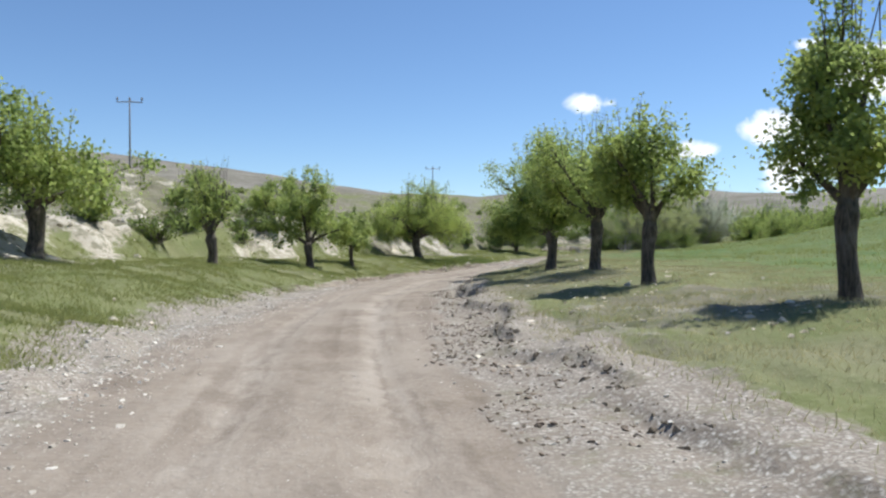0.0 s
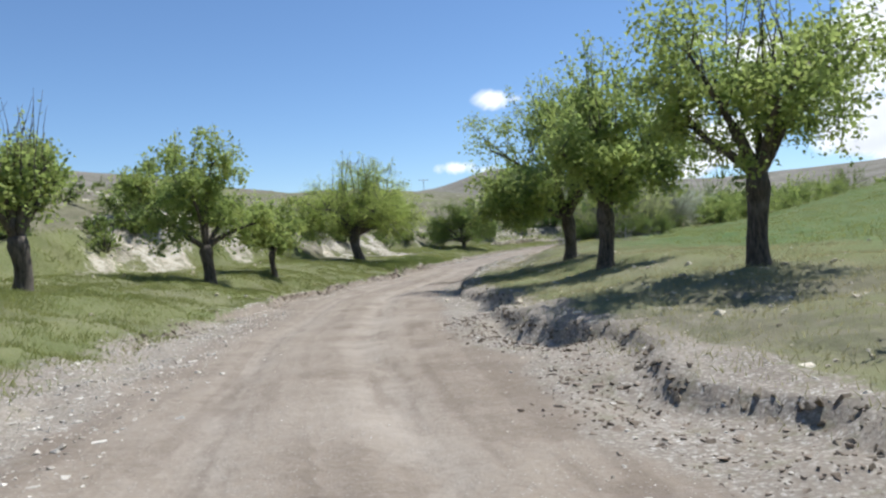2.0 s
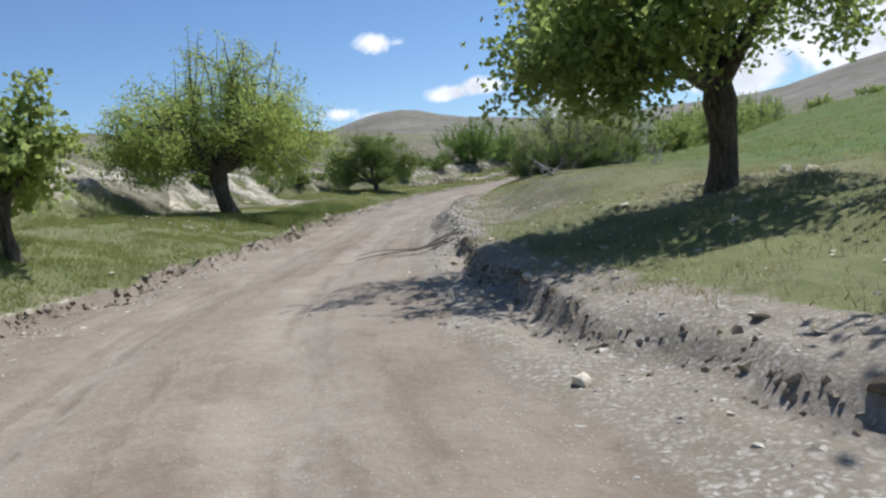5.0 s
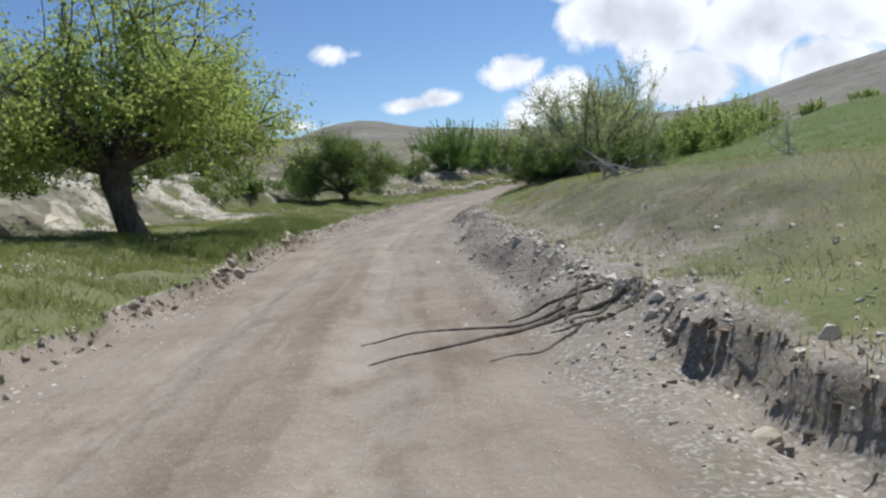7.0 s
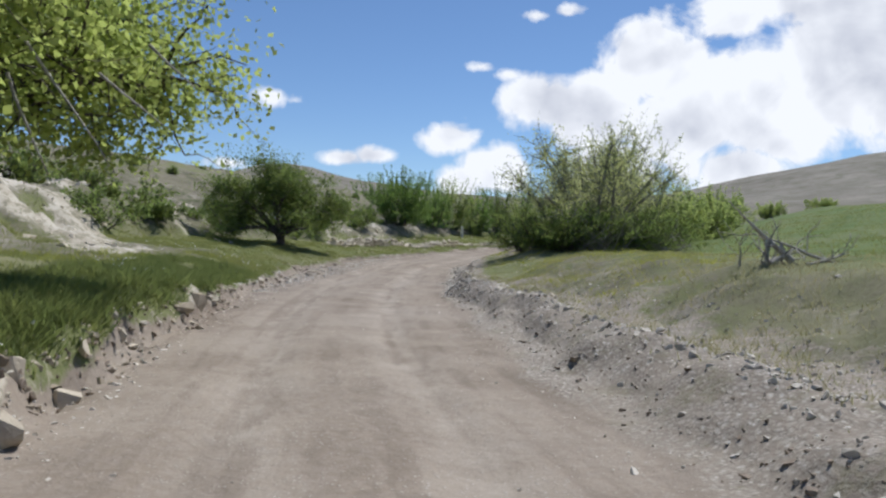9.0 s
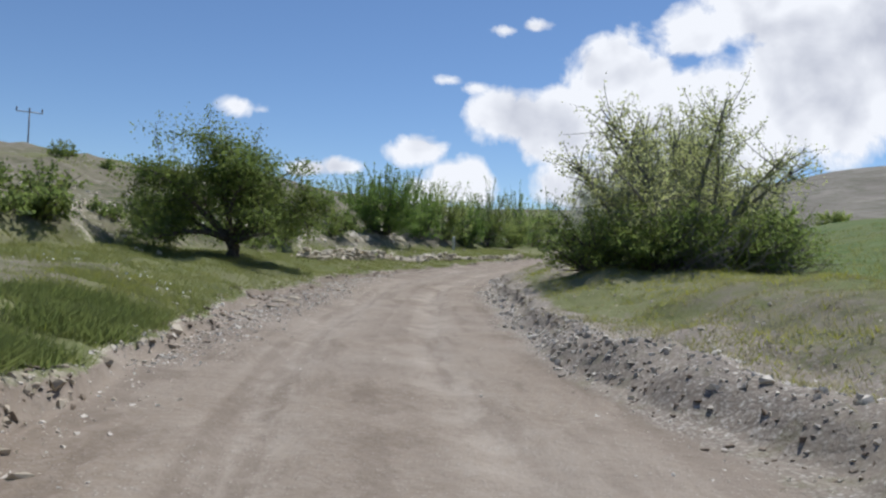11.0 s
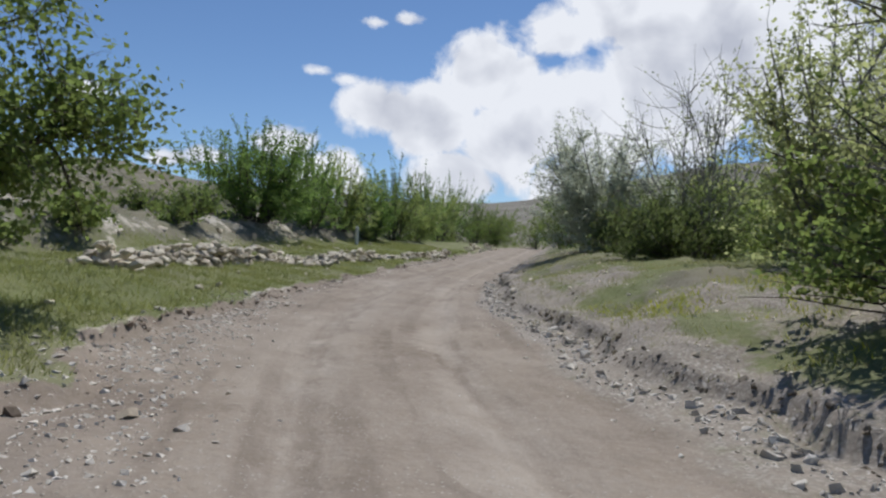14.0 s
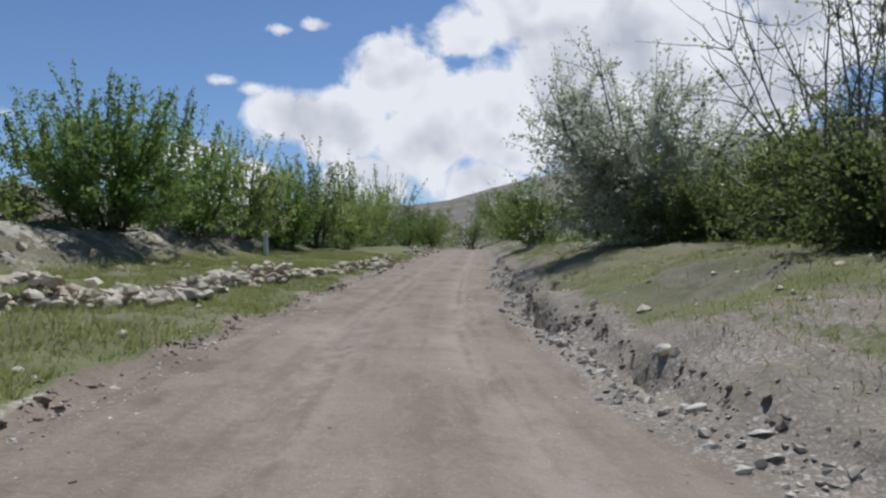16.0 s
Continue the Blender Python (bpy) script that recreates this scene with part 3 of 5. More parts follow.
def build_land():
    nx, ny, lat = near_grid()
    fx, fy = far_grid()
    x, y = np.r_[nx.ravel(), fx.ravel()], np.r_[ny.ravel(), fy.ravel()]
    d = beside(x, y)
    z, track, gravel, bare, pale = land(x, y, d)
    n = nx.size
    step = np.linalg.norm(LINE[None, ::3, :] - np.stack([fx.ravel(), fy.ravel()], 1)[:, None, :], axis=2).min(1)
    past = (fx.ravel() - LINE[-1, 0]) * TANGENT[-1, 0] + (fy.ravel() - LINE[-1, 1]) * TANGENT[-1, 1]
    covered = (step < 26.0) & (fy.ravel() > -7) & (past < -3)
    z[n:] -= np.where(covered, 0.6, 0.0)
    co = np.stack([x, y, z], 1)
    qn, qf = quads_of(nx.shape), quads_of(fx.shape)
    qn = qn[:, ::-1]
    qf = qf[~covered[qf].all(1)]
    on = np.abs(d[:n])[qn].mean(1) < 2.5
    zones = np.stack([track, gravel, bare, pale], 1)
    r = np.hypot(x - 15, y - 50)
    lush = np.clip((d - table(y, [(36, 8.5), (42, 6.0), (56, 6.0), (62, 8.5)])) / 3.0, 0, 1) * np.clip((75 - d) / 30, 0, 1)
    for name, q, label, category in (("road", qn[on], "dusty beaten-earth farm track with wheel ruts and gravel edges", "dirt road"),
                                     ("ground", np.concatenate([qn[~on], qf + n]), "green meadow rising to dry stony hills", "ground")):
        used, inv = np.unique(q, return_inverse=True)
        me = bpy.data.meshes.new(name)
        me.from_pydata(co[used].tolist(), [], inv.reshape(-1, 4).tolist())
        me.polygons.foreach_set("use_smooth", [True] * len(q))
        attr = me.attributes.new("zones", "FLOAT_COLOR", "POINT")
        attr.data.foreach_set("color", zones[used].astype(np.float32).ravel())
        for key, value in (("across", np.clip(d, -9, 9)), ("lush", lush), ("heath", np.clip((r - 90) / 90, 0, 1))):
            layer = me.attributes.new(key, "FLOAT", "POINT")
            layer.data.foreach_set("value", value[used].astype(np.float32))
        me.materials.append(MAT_GROUND)
        me.update()
        tagged(new(name, me), label, category, kind="structure")


build_land()


def build_clouds():
    verts, faces = [], []
    azs, els = np.radians(np.arange(-30, 131, 4)), np.radians(np.arange(-2, 45, 3))
    for a in azs:
        for e in els:
            verts.append((3600 * math.sin(a) * math.cos(e), 3600 * math.cos(a) * math.cos(e), 3600 * math.sin(e)))
    n = len(els)
    for i in range(len(azs) - 1):
        for j in range(n - 1):
            faces.append((i * n + j, i * n + j + 1, (i + 1) * n + j + 1, (i + 1) * n + j))
    ob = new("backdrop", mesh_from("backdrop", verts, faces, cloud_material(), True))
    ob.location = (15, 50, 0)
    tagged(ob, "white cumulus clouds in a blue spring sky", "clouds", kind="structure")


build_clouds()


# ---- trees and shrubs ----
class Wood:
    """Gathers tapering, bent stems as tubes."""

    def __init__(self):
        self.v, self.f = [], []

    def stem(self, pts, radii, sides=6):
        pts = np.asarray(pts)
        base = len(self.v)
        for k, p in enumerate(pts):
            t = pts[min(k + 1, len(pts) - 1)] - pts[max(k - 1, 0)]
            t = t / (np.linalg.norm(t) + 1e-9)
            u = np.cross(t, (0.31, 0.95, 0.05))
            u /= np.linalg.norm(u) + 1e-9
            w = np.cross(t, u)
            for s in range(sides):
                a = 2 * math.pi * s / sides
                self.v.append(tuple(p + radii[k] * (math.cos(a) * u + math.sin(a) * w)))
        for k in range(len(pts) - 1):
            for s in range(sides):
                a, b = base + k * sides + s, base + k * sides + (s + 1) % sides
                self.f.append((a, b, b + sides, a + sides))
        self.f.append(tuple(base + (len(pts) - 1) * sides + s for s in range(sides)))


def grow(rs, start, way, length, n=5, bend=0.16, lift=0.0):
    """A wandering line from start along way."""
    p, w = np.array(start, dtype=float), np.array(way, dtype=float)
    w /= np.linalg.norm(w)
    pts = [p.copy()]
    for _ in range(n):
        w = w + rs.normal(0, bend, 3) + np.array((0, 0, lift))
        w /= np.linalg.norm(w)
        p = p + w * length / n
        pts.append(p.copy())
    return np.array(pts), w


def leaves_at(rs, spots, size, droop=0.35, corners=4):
    """Folded two-sided leaves of four or six corners at the spots."""
    n = len(spots)
    axis = rs.normal(0, 1, (n, 3))
    axis[:, 2] -= droop
    axis /= np.linalg.norm(axis, axis=1)[:, None]
    side = np.cross(axis, rs.normal(0, 0.75, (n, 3)) + (0.1, 0, 0.8))
    side /= np.linalg.norm(side, axis=1)[:, None] + 1e-9
    nor = np.cross(axis, side)
    l = (size * rs.uniform(0.7, 1.3, n))[:, None]
    a, tip = spots, spots + axis * l
    mid = spots + axis * l * 0.45
    s1, s2 = mid + side * l * 0.36 + nor * l * 0.1, mid - side * l * 0.36 + nor * l * 0.1
    if corners == 6:
        out = np.empty((n, 6, 3))
        for k, (f, g) in enumerate(((0, 0), (0.3, 0.36), (0.68, 0.3), (1, 0), (0.68, -0.3), (0.3, -0.36))):
            out[:, k] = spots + axis * l * f + side * l * g + nor * l * abs(g) * 0.3
        return out.reshape(-1, 3)
    out = np.empty((n, 4, 3))
    out[:, 0], out[:, 1], out[:, 2], out[:, 3] = a, s1, tip, s2
    return out.reshape(-1, 3)


def pollard(name, x, y, tall, wide, fork, girth, seed, label, leaves=9000, lean=(0, 0), shoots=8, skirt=0.55, leaf=None, size=0.12, group="pollarded mulberry trees",
            category="tree", shift=(0, 0), sparse=1.0, low=False, boughs=()):
    """A short thick trunk, spreading limbs from its head, a broad leafy crown with upright shoots."""
    rs = np.random.RandomState(seed)
    z0 = height(x, y) - 0.08
    root = thing(name, (x, y, z0), label, category, group)
    girth *= 0.74
    trunk, stems = Wood(), []
    top = np.array((lean[0], lean[1], fork))
    pts = np.array([top * f + np.array((0.04 * math.sin(5 * f + seed), 0.04 * math.cos(4 * f + seed), 0)) for f in np.linspace(0, 1, 7)])
    pts[0, 2] -= 0.1
    trunk.stem(pts, [girth * r for r in (1.35, 1.05, 0.95, 0.92, 0.98, 1.15, 0.9)], 12)
    spots, clumps = [], []
    n_limb = 12 if leaves > 40000 else 9 if low else 7
    c = np.array((shift[0], shift[1], 0.0))
    for k in range(n_limb + len(boughs)):
        a = 2 * math.pi * (k + rs.uniform(-0.4, 0.4)) / n_limb
        rise = rs.uniform(-0.1, 0.5) if low else rs.uniform(0.1, 1.0)
        reach = wide * rs.uniform(0.38, 0.82) * (1.0 - 0.35 * rise)
        if k >= n_limb:
            a, reach, rise = radians(boughs[k - n_limb][0]), boughs[k - n_limb][1], boughs[k - n_limb][2]
        goal = np.array((math.cos(a) * reach, math.sin(a) * reach, fork + (tall - fork) * (0.12 + 0.6 * rise))) + c
        way = goal - pts[-1]
        length = np.linalg.norm(way)
        limbs = Wood()
        stems.append(("limb", limbs))
        l1, _ = grow(rs, pts[-1] - (0, 0, 0.1), way + (0, 0, 0.3 * length), length, 6, 0.12, -0.04)
        limbs.stem(l1, np.linspace(girth * 0.55, girth * 0.13, 7), 7)
        for q in range(28 if k >= n_limb else 14 if leaves > 40000 else 9):
            s = l1[rs.randint(3, 7)]
            w = rs.normal(0, 0.7, 3) + way / length * 0.7 + (0, 0, 0.2)
            l2, w2 = grow(rs, s, w, wide * rs.uniform(0.2, 0.42), 5, 0.22, -0.05)
            if math.hypot(*(l2[-1] - c)[:2]) > max(wide, reach + 0.9) or l2[-1][2] < fork * 0.8:
                continue
            limbs.stem(l2, np.linspace(girth * 0.1, girth * 0.025, 6), 4)
            for u in range(4):
                s3 = l2[rs.randint(2, 6)]
                w3 = rs.normal(0, 0.7, 3) + w2 * 0.5 + (0, 0, -skirt * 0.5)
                l3, _ = grow(rs, s3, w3, wide * rs.uniform(0.1, 0.24), 4, 0.25, -0.08 * skirt * 2)
                if math.hypot(*(l3[-1] - c)[:2]) > max(wide * 1.12, reach + 1.1) or l3[-1][2] < fork * 0.72:
                    continue
                limbs.stem(l3, np.linspace(girth * 0.035, girth * 0.012, 5), 3)
                spots.append((l3, 1.0))
            spots.append((l2, 0.8))
            clumps.append((l2[rs.randint(3, 6)], rs.uniform(0.6, 1.35)))
        clumps.append((l1[-1], 1.3))
        if k >= n_limb:
            clumps.extend((l1[i], 1.1) for i in (4, 5, 6, 6))
        clumps.append((l1[3], 0.9))
    for k in range(shoots):
        a, r = rs.uniform(0, 6.28), wide * rs.uniform(0.05, 0.45)
        s = np.array((math.cos(a) * r, math.sin(a) * r, fork + (tall - fork) * 0.45)) + c
        limbs = Wood()
        stems.append(("shoot", limbs))
        l, _ = grow(rs, s, (rs.normal(0, 0.12), rs.normal(0, 0.12), 1), (tall - fork) * rs.uniform(0.4, 0.6), 6, 0.08)
        limbs.stem(l, np.linspace(girth * 0.09, girth * 0.02, 7), 4)
        spots.append((l, 2.2 * sparse))
    weight = np.array([w * len(l) for l, w in spots])
    counts = rs.multinomial(int(leaves * 0.5), weight / weight.sum())
    pick = rs.randint(len(clumps), size=int(leaves * 0.5))
    size_of = np.array([f for q, f in clumps])[pick][:, None]
    puff = (0.13 + 0.06 * wide) * size_of
    cloud = [np.array([q for q, f in clumps])[pick] + np.clip(rs.normal(0, 1, (len(pick), 3)), -1.6, 1.6) * puff * (1, 1, 0.62)]
    for (l, w), n in zip(spots, counts):
        t = rs.uniform(0.1, 1.0, n) * (len(l) - 1)
        i = np.minimum(t.astype(int), len(l) - 2)
        f = (t - i)[:, None]
        cloud.append(l[i] * (1 - f) + l[i + 1] * f + np.clip(rs.normal(0, 0.06 + 0.008 * wide, (n, 3)), -0.14, 0.14))
    cloud = np.concatenate(cloud)
    cloud = cloud[cloud[:, 2] > 0.25]
    part("trunk", mesh_from("trunk", trunk.v, trunk.f, MAT_BARK, True), root, "dark furrowed bark")
    for kind, w in stems:
        part(kind, mesh_from(kind, w.v, w.f, MAT_BARK, True), root)
    part("crown", tri_mesh("crown", leaves_at(rs, cloud, size), 4, leaf or MAT_LEAF), root, "fresh green spring leaves")
    return root


def shrub(name, x, y, tall, wide, stems, seed, label, leaves=7000, leaf=None, size=0.09, group="", bark=None, upright=0.6, twigs=6, bare_top=0.0, category="shrub", low=0.0, z=None, twig=0.23, shoots=0, slim=1.0, sprays=4, fan=0.0):
    """Many stems from one foot, fanning out, with leaves along the twigs."""
    rs = np.random.RandomState(seed)
    root = thing(name, (x, y, (height(x, y) if z is None else z) - 0.08), label, category, group)
    wood = Wood()
    spots = []
    for k in range(stems):
        a = rs.uniform(0, 6.28)
        tilt = rs.uniform(0.0, 1.0) ** (0.45 if fan else 0.7)
        foot = np.array((math.cos(a), math.sin(a), 0)) * wide * 0.2 * rs.uniform(0, 1)
        hgt = tall * (1 - 0.45 * tilt ** (2 if fan else 1) * (1 - upright * 0.4)) * rs.uniform(0.8 if fan else 0.7, 1.0 if fan else 1.05)
        goal = np.array((math.cos(a) * wide * tilt * 0.85, math.sin(a) * wide * tilt * 0.85, hgt))
        length = np.linalg.norm(goal - foot)
        l1, w1 = grow(rs, foot, goal - foot, length, 7, 0.1, 0.05 * upright)
        wood.stem(l1, np.linspace(0.045, 0.008, 8) * (tall / 4) ** 0.5 * slim, 5)
        for q in range(twigs):
            s = l1[rs.randint(3 if fan else 1, 7)]
            l2, _ = grow(rs, s, rs.normal(0, 0.6 + 0.25 * fan, 3) + w1 * (upright + 0.3 * fan) + (0, 0, 0.35 * fan), tall * twig * rs.uniform(0.6, 1.4), 4, 0.2, 0.03)
            wood.stem(l2, np.linspace(0.014, 0.004, 5) * (1 + 0.3 * fan), 3)
            spots.append(l2)
        spots.append(l1[5:] if fan else l1[2:])
        if low:
            for q in range(sprays):
                b = a + rs.uniform(-0.9, 0.9)
                l2, _ = grow(rs, foot + (0, 0, tall * 0.12 * q), (math.cos(b), math.sin(b), rs.uniform(0.1, 0.9)), wide * low * rs.uniform(0.6, 1.25), 4, 0.2, 0.0)
                wood.stem(l2, np.linspace(0.02, 0.004, 5), 3)
                spots.extend((l2[1:], l2[1:]))
                l3, _ = grow(rs, l2[3], rs.normal(0, 0.6, 3) + (0, 0, 0.3), tall * 0.16, 3, 0.2)
                spots.append(l3)
    tight = len(spots)
    for k in range(shoots):
        a, r = rs.uniform(0, 6.28), wide * rs.uniform(0.0, 0.85)
        s = np.array((math.cos(a) * r, math.sin(a) * r, tall * rs.uniform(0.4, 0.55)))
        l, _ = grow(rs, s, (math.cos(a) * 0.55 * r / wide, math.sin(a) * 0.55 * r / wide, 1), tall * rs.uniform(0.3, 0.62) * (1.12 - 0.45 * r / wide), 6, 0.06)
        wood.stem(l, np.linspace(0.018, 0.005, 7), 4)
        spots.extend((l, l))
    weight = np.array([float(len(l)) for l in spots])
    counts = rs.multinomial(leaves, weight / weight.sum())
    cloud = []
    for k, (l, n) in enumerate(zip(spots, counts)):
        t = rs.uniform(0, 1, n) * (len(l) - 1)
        i = np.minimum(t.astype(int), len(l) - 2)
        f = (t - i)[:, None]
        cloud.append(l[i] * (1 - f) + l[i + 1] * f + rs.normal(0, 0.05 if k >= tight else 0.055 + 0.007 * wide, (n, 3)))
    cloud = np.concatenate(cloud)
    keep = (cloud[:, 2] > 0.05) & (rs.rand(len(cloud)) > bare_top * np.clip(cloud[:, 2] / tall - 0.35, 0, 1) * 2)
    part("branchwork", mesh_from("branchwork", wood.v, wood.f, bark or MAT_BARK, True), root)
    if keep.any():
        part("foliage", tri_mesh("foliage", leaves_at(rs, cloud[keep], size, 0.0, 6 if category == "tree" else 4), 6 if category == "tree" else 4, leaf or MAT_LEAF_DARK), root)
    return root


def plant_trees():
    say = "pollarded mulberry with dark trunk and fresh green crown"
    # row on the uphill side
    pollard("mulberry_tree", -5.8, 20.0, 4.5, 3.4, 1.5, 0.3, 11, say, 13000, shoots=14, sparse=0.7)
    pollard("mulberry_tree", -2.37, 27.5, 4.1, 1.5, 1.25, 0.25, 12, "small half-bare mulberry with thin upright twigs", 2300, shoots=20, sparse=0.15)
    pollard("mulberry_tree", 0.97, 34.75, 5.0, 2.6, 1.25, 0.25, 13, say, 12000, shoots=14, size=0.11)
    pollard("mulberry_tree", 3.07, 38.7, 3.2, 1.6, 1.05, 0.15, 14, "slender young mulberry with light green leaves", 6500, shoots=4)
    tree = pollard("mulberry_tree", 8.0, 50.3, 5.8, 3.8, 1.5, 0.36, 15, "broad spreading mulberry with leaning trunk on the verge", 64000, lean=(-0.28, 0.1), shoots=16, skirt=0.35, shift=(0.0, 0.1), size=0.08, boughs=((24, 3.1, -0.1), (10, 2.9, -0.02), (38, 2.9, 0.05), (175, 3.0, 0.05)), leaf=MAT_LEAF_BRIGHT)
    # pale dead switches hanging in its crown
    rs = np.random.RandomState(19)
    for x, y, z, dx, dz, size in ((9.46, 48.8, 2.6, 0.62, -0.86, 1.15), (9.35, 48.9, 2.35, 0.2, -0.8, 0.85), (10.0, 48.8, 2.42, 0.5, -0.32, 0.65), (10.35, 48.6, 2.68, 0.35, -0.25, 0.5)):
        w = Wood()
        l, _ = grow(rs, np.array((x, y, z)) - tree.location, (dx, 0.0, dz), size, 6, 0.05)
        w.stem(l, np.linspace(0.016, 0.006, 7), 5)
        part("dead_branch", mesh_from("dead_branch", w.v, w.f, MAT_DEAD, True), tree, "pale barkless dead branch")
    pollard("mulberry_tree", -4.5, 36.5, 3.4, 2.0, 1.1, 0.2, 16, say, 5000)
    pollard("mulberry_tree", -1.2, 41.0, 3.2, 1.9, 1.0, 0.18, 17, say, 4500)
    # row on the field side
    pollard("mulberry_tree", 9.73, 8.6, 5.6, 1.35, 1.6, 0.21, 21, say, 11000, shoots=14, size=0.09)
    pollard("mulberry_tree", 9.23, 14.6, 4.2, 1.7, 1.5, 0.21, 22, say, 10500, shoots=12, size=0.09)
    pollard("mulberry_tree", 10.28, 21.0, 5.0, 3.0, 1.6, 0.24, 23, "pollarded mulberry with many thin upright shoots", 16000, shoots=20, sparse=0.4, size=0.085)
    pollard("mulberry_tree", 10.67, 27.2, 5.6, 2.3, 1.55, 0.27, 24, say, 22000, shoots=16, size=0.1)
    pollard("mulberry_tree", 12.42, 33.2, 6.1, 3.8, 1.5, 0.27, 25, say, 33000, shoots=18, size=0.1, boughs=((168, 1.9, -0.06), (196, 2.4, 0.0)))


plant_trees()


def brushwood(x, y, wide, tall, seed):
    """A tangled heap of dry sticks and twigs."""
    rs = np.random.RandomState(seed)
    w = Wood()
    for k in range(46):
        a = rs.uniform(0, 6.28)
        foot = (math.cos(a) * wide * rs.uniform(0, 0.5), math.sin(a) * wide * rs.uniform(0, 0.5), 0)
        l, way = grow(rs, foot, (rs.normal(), rs.normal(), rs.uniform(0.15, 1.0)), rs.uniform(0.6, 1.15) * tall, 6, 0.16)
        w.stem(l, np.linspace(0.022, 0.006, 7), 5)
        for q in range(7):
            t, _ = grow(rs, l[rs.randint(1, 7)], way + rs.normal(0, 0.8, 3), tall * rs.uniform(0.2, 0.45), 4, 0.2)
            w.stem(t, np.linspace(0.008, 0.003, 5), 3)
    ob = new("brushwood", mesh_from("brushwood", w.v, w.f, MAT_TWIG, True))
    ob.location = (x, y, height(x, y) - 0.05)
    tagged(ob, "tangled heap of dry grey brushwood by the willow", "brushwood", kind="stuff")


def plant_shrubs():
    pollard("spreading_tree", 20.4, 72.8, 4.0, 3.5, 0.65, 0.26, 31, "low-forked dark green tree with a ragged top", 34000, shoots=3, skirt=0.5, shift=(-0.35, 0.2), leaf=MAT_LEAF_DARK, size=0.085, boughs=((208, 0.95, 0.9), (-40, 1.2, 0.85), (-28, 2.6, 0.62), (180, 2.0, 0.6)), group="", category="tree", low=True)
    say = "coppiced shrub with upright leafy shoots"
    shrub("coppiced_shrub", 36.9, 92.3, 4.2, 4.2, 26, 32, say, 24000, MAT_LEAF_FRESH, 0.105, "coppiced shrubs", upright=0.8, low=0.7, shoots=46)
    for k, (x, y, h, w) in enumerate([(42, 95.5, 4.2, 2.8), (45.5, 98.0, 4.3, 2.8), (49.5, 100.0, 4.5, 2.8), (54, 103, 4.8, 3.0), (58.5, 106, 5.2, 3.0), (63.5, 110, 5.6, 3.4), (69, 114, 6.0, 3.6), (76, 119, 6.2, 4.0), (85, 124, 6.2, 4.0)]):
        shrub("coppiced_shrub", x, y, h * (0.82, 1.04, 0.9, 1.12)[k % 4], w * (0.85, 1, 0.8)[k % 3], 14, 40 + k, say, 6500, (MAT_LEAF_FRESH, MAT_LEAF, MAT_LEAF_FRESH, MAT_LEAF_DARK, MAT_LEAF)[k % 5], 0.125, "coppiced shrubs", upright=0.8, low=0.7, shoots=22)
    for x, y, wide, tall, seed in ((28.2, 61.9, 2.3, 1.6, 66), (30.8, 61.5, 1.9, 1.3, 67)):
        brushwood(x, y, wide, tall, seed)
    for x, y, h, w, k in ((27.2, 64.4, 1.7, 1.8, 1), (27.4, 62.5, 1.8, 1.8, 2), (29.3, 61.9, 1.9, 1.9, 3), (31.4, 62.6, 1.9, 2.0, 4), (33.6, 63.8, 1.9, 2.2, 5)):
        shrub("bramble", x, y, h, w, 18, 450 + k, "dense dark green bramble round the foot of the willow", 6500, MAT_LEAF_DARK, 0.085, "brambles", low=0.9, twigs=5)
    say = "airy willow shrub with pale young leaves and grey stems"
    shrub("willow_shrub", 29.3, 63.5, 5.1, 4.2, 17, 61, say, 15000, MAT_LEAF_WILLOW, 0.08, "willow shrubs", MAT_TWIG, 0.1, 26, twig=0.24, slim=1.7, fan=1.0)
    shrub("willow_shrub", 33.0, 65.2, 4.9, 3.6, 13, 62, say, 11000, MAT_LEAF_WILLOW, 0.08, "willow shrubs", MAT_TWIG, 0.2, 24, twig=0.24, slim=1.5, fan=1.0)
    shrub("willow_shrub", 45.5, 80.2, 6.0, 3.6, 24, 63, "rounded grey-leaved willow shrub in full leaf", 36000, MAT_LEAF_SILVER, 0.095, "willow shrubs", MAT_TWIG, 0.6, 16, low=0.8)
    for k, (x, y, h, w) in enumerate([(37.0, 72.4, 1.7, 2.0), (40.5, 74.6, 2.2, 2.2), (43.5, 77.5, 2.0, 2.0), (50.5, 82.0, 3.0, 2.6), (55, 86, 3.2, 2.8), (60, 92, 4.0, 3.2), (68, 98, 4.4, 3.6), (80, 106, 4.6, 3.8), (91, 113, 5.0, 4.2), (103, 121, 5.4, 4.6), (96, 132, 5.4, 4.6), (108, 140, 5.6, 5.0), (118, 133, 5.6, 5.0), (126, 142, 6.0, 5.4), (84, 120, 4.2, 3.6), (90, 125, 4.6, 4.0), (100, 127, 5.0, 4.4), (112, 130, 5.2, 4.6)]):
        shrub("hedge_shrub", x, y, h, w, 16 if k < 4 else 10, 70 + k, "dense dark green hedge shrub by the track", 12000 if k < 4 else 3800, MAT_LEAF_SHADED if k < 4 else MAT_LEAF_DARK, 0.08 if k < 4 else 0.15, "hedge shrubs", low=0.9)
    shrub("willow_tree", 36.2, 68.4, 6.8, 3.2, 14, 64, "tall willow tree with bright young leaves", 17000, MAT_LEAF_WILLOW, 0.085, "", MAT_TWIG, 0.6, 18, low=0.6, category="tree")
    shrub("bare_tree", 41.5, 74.2, 6.3, 3.4, 20, 81, "tall tree of thin grey branches with few leaves", 1500, MAT_LEAF_GREY, 0.08, "", MAT_TWIG, 0.8, 18, category="tree", slim=0.6)
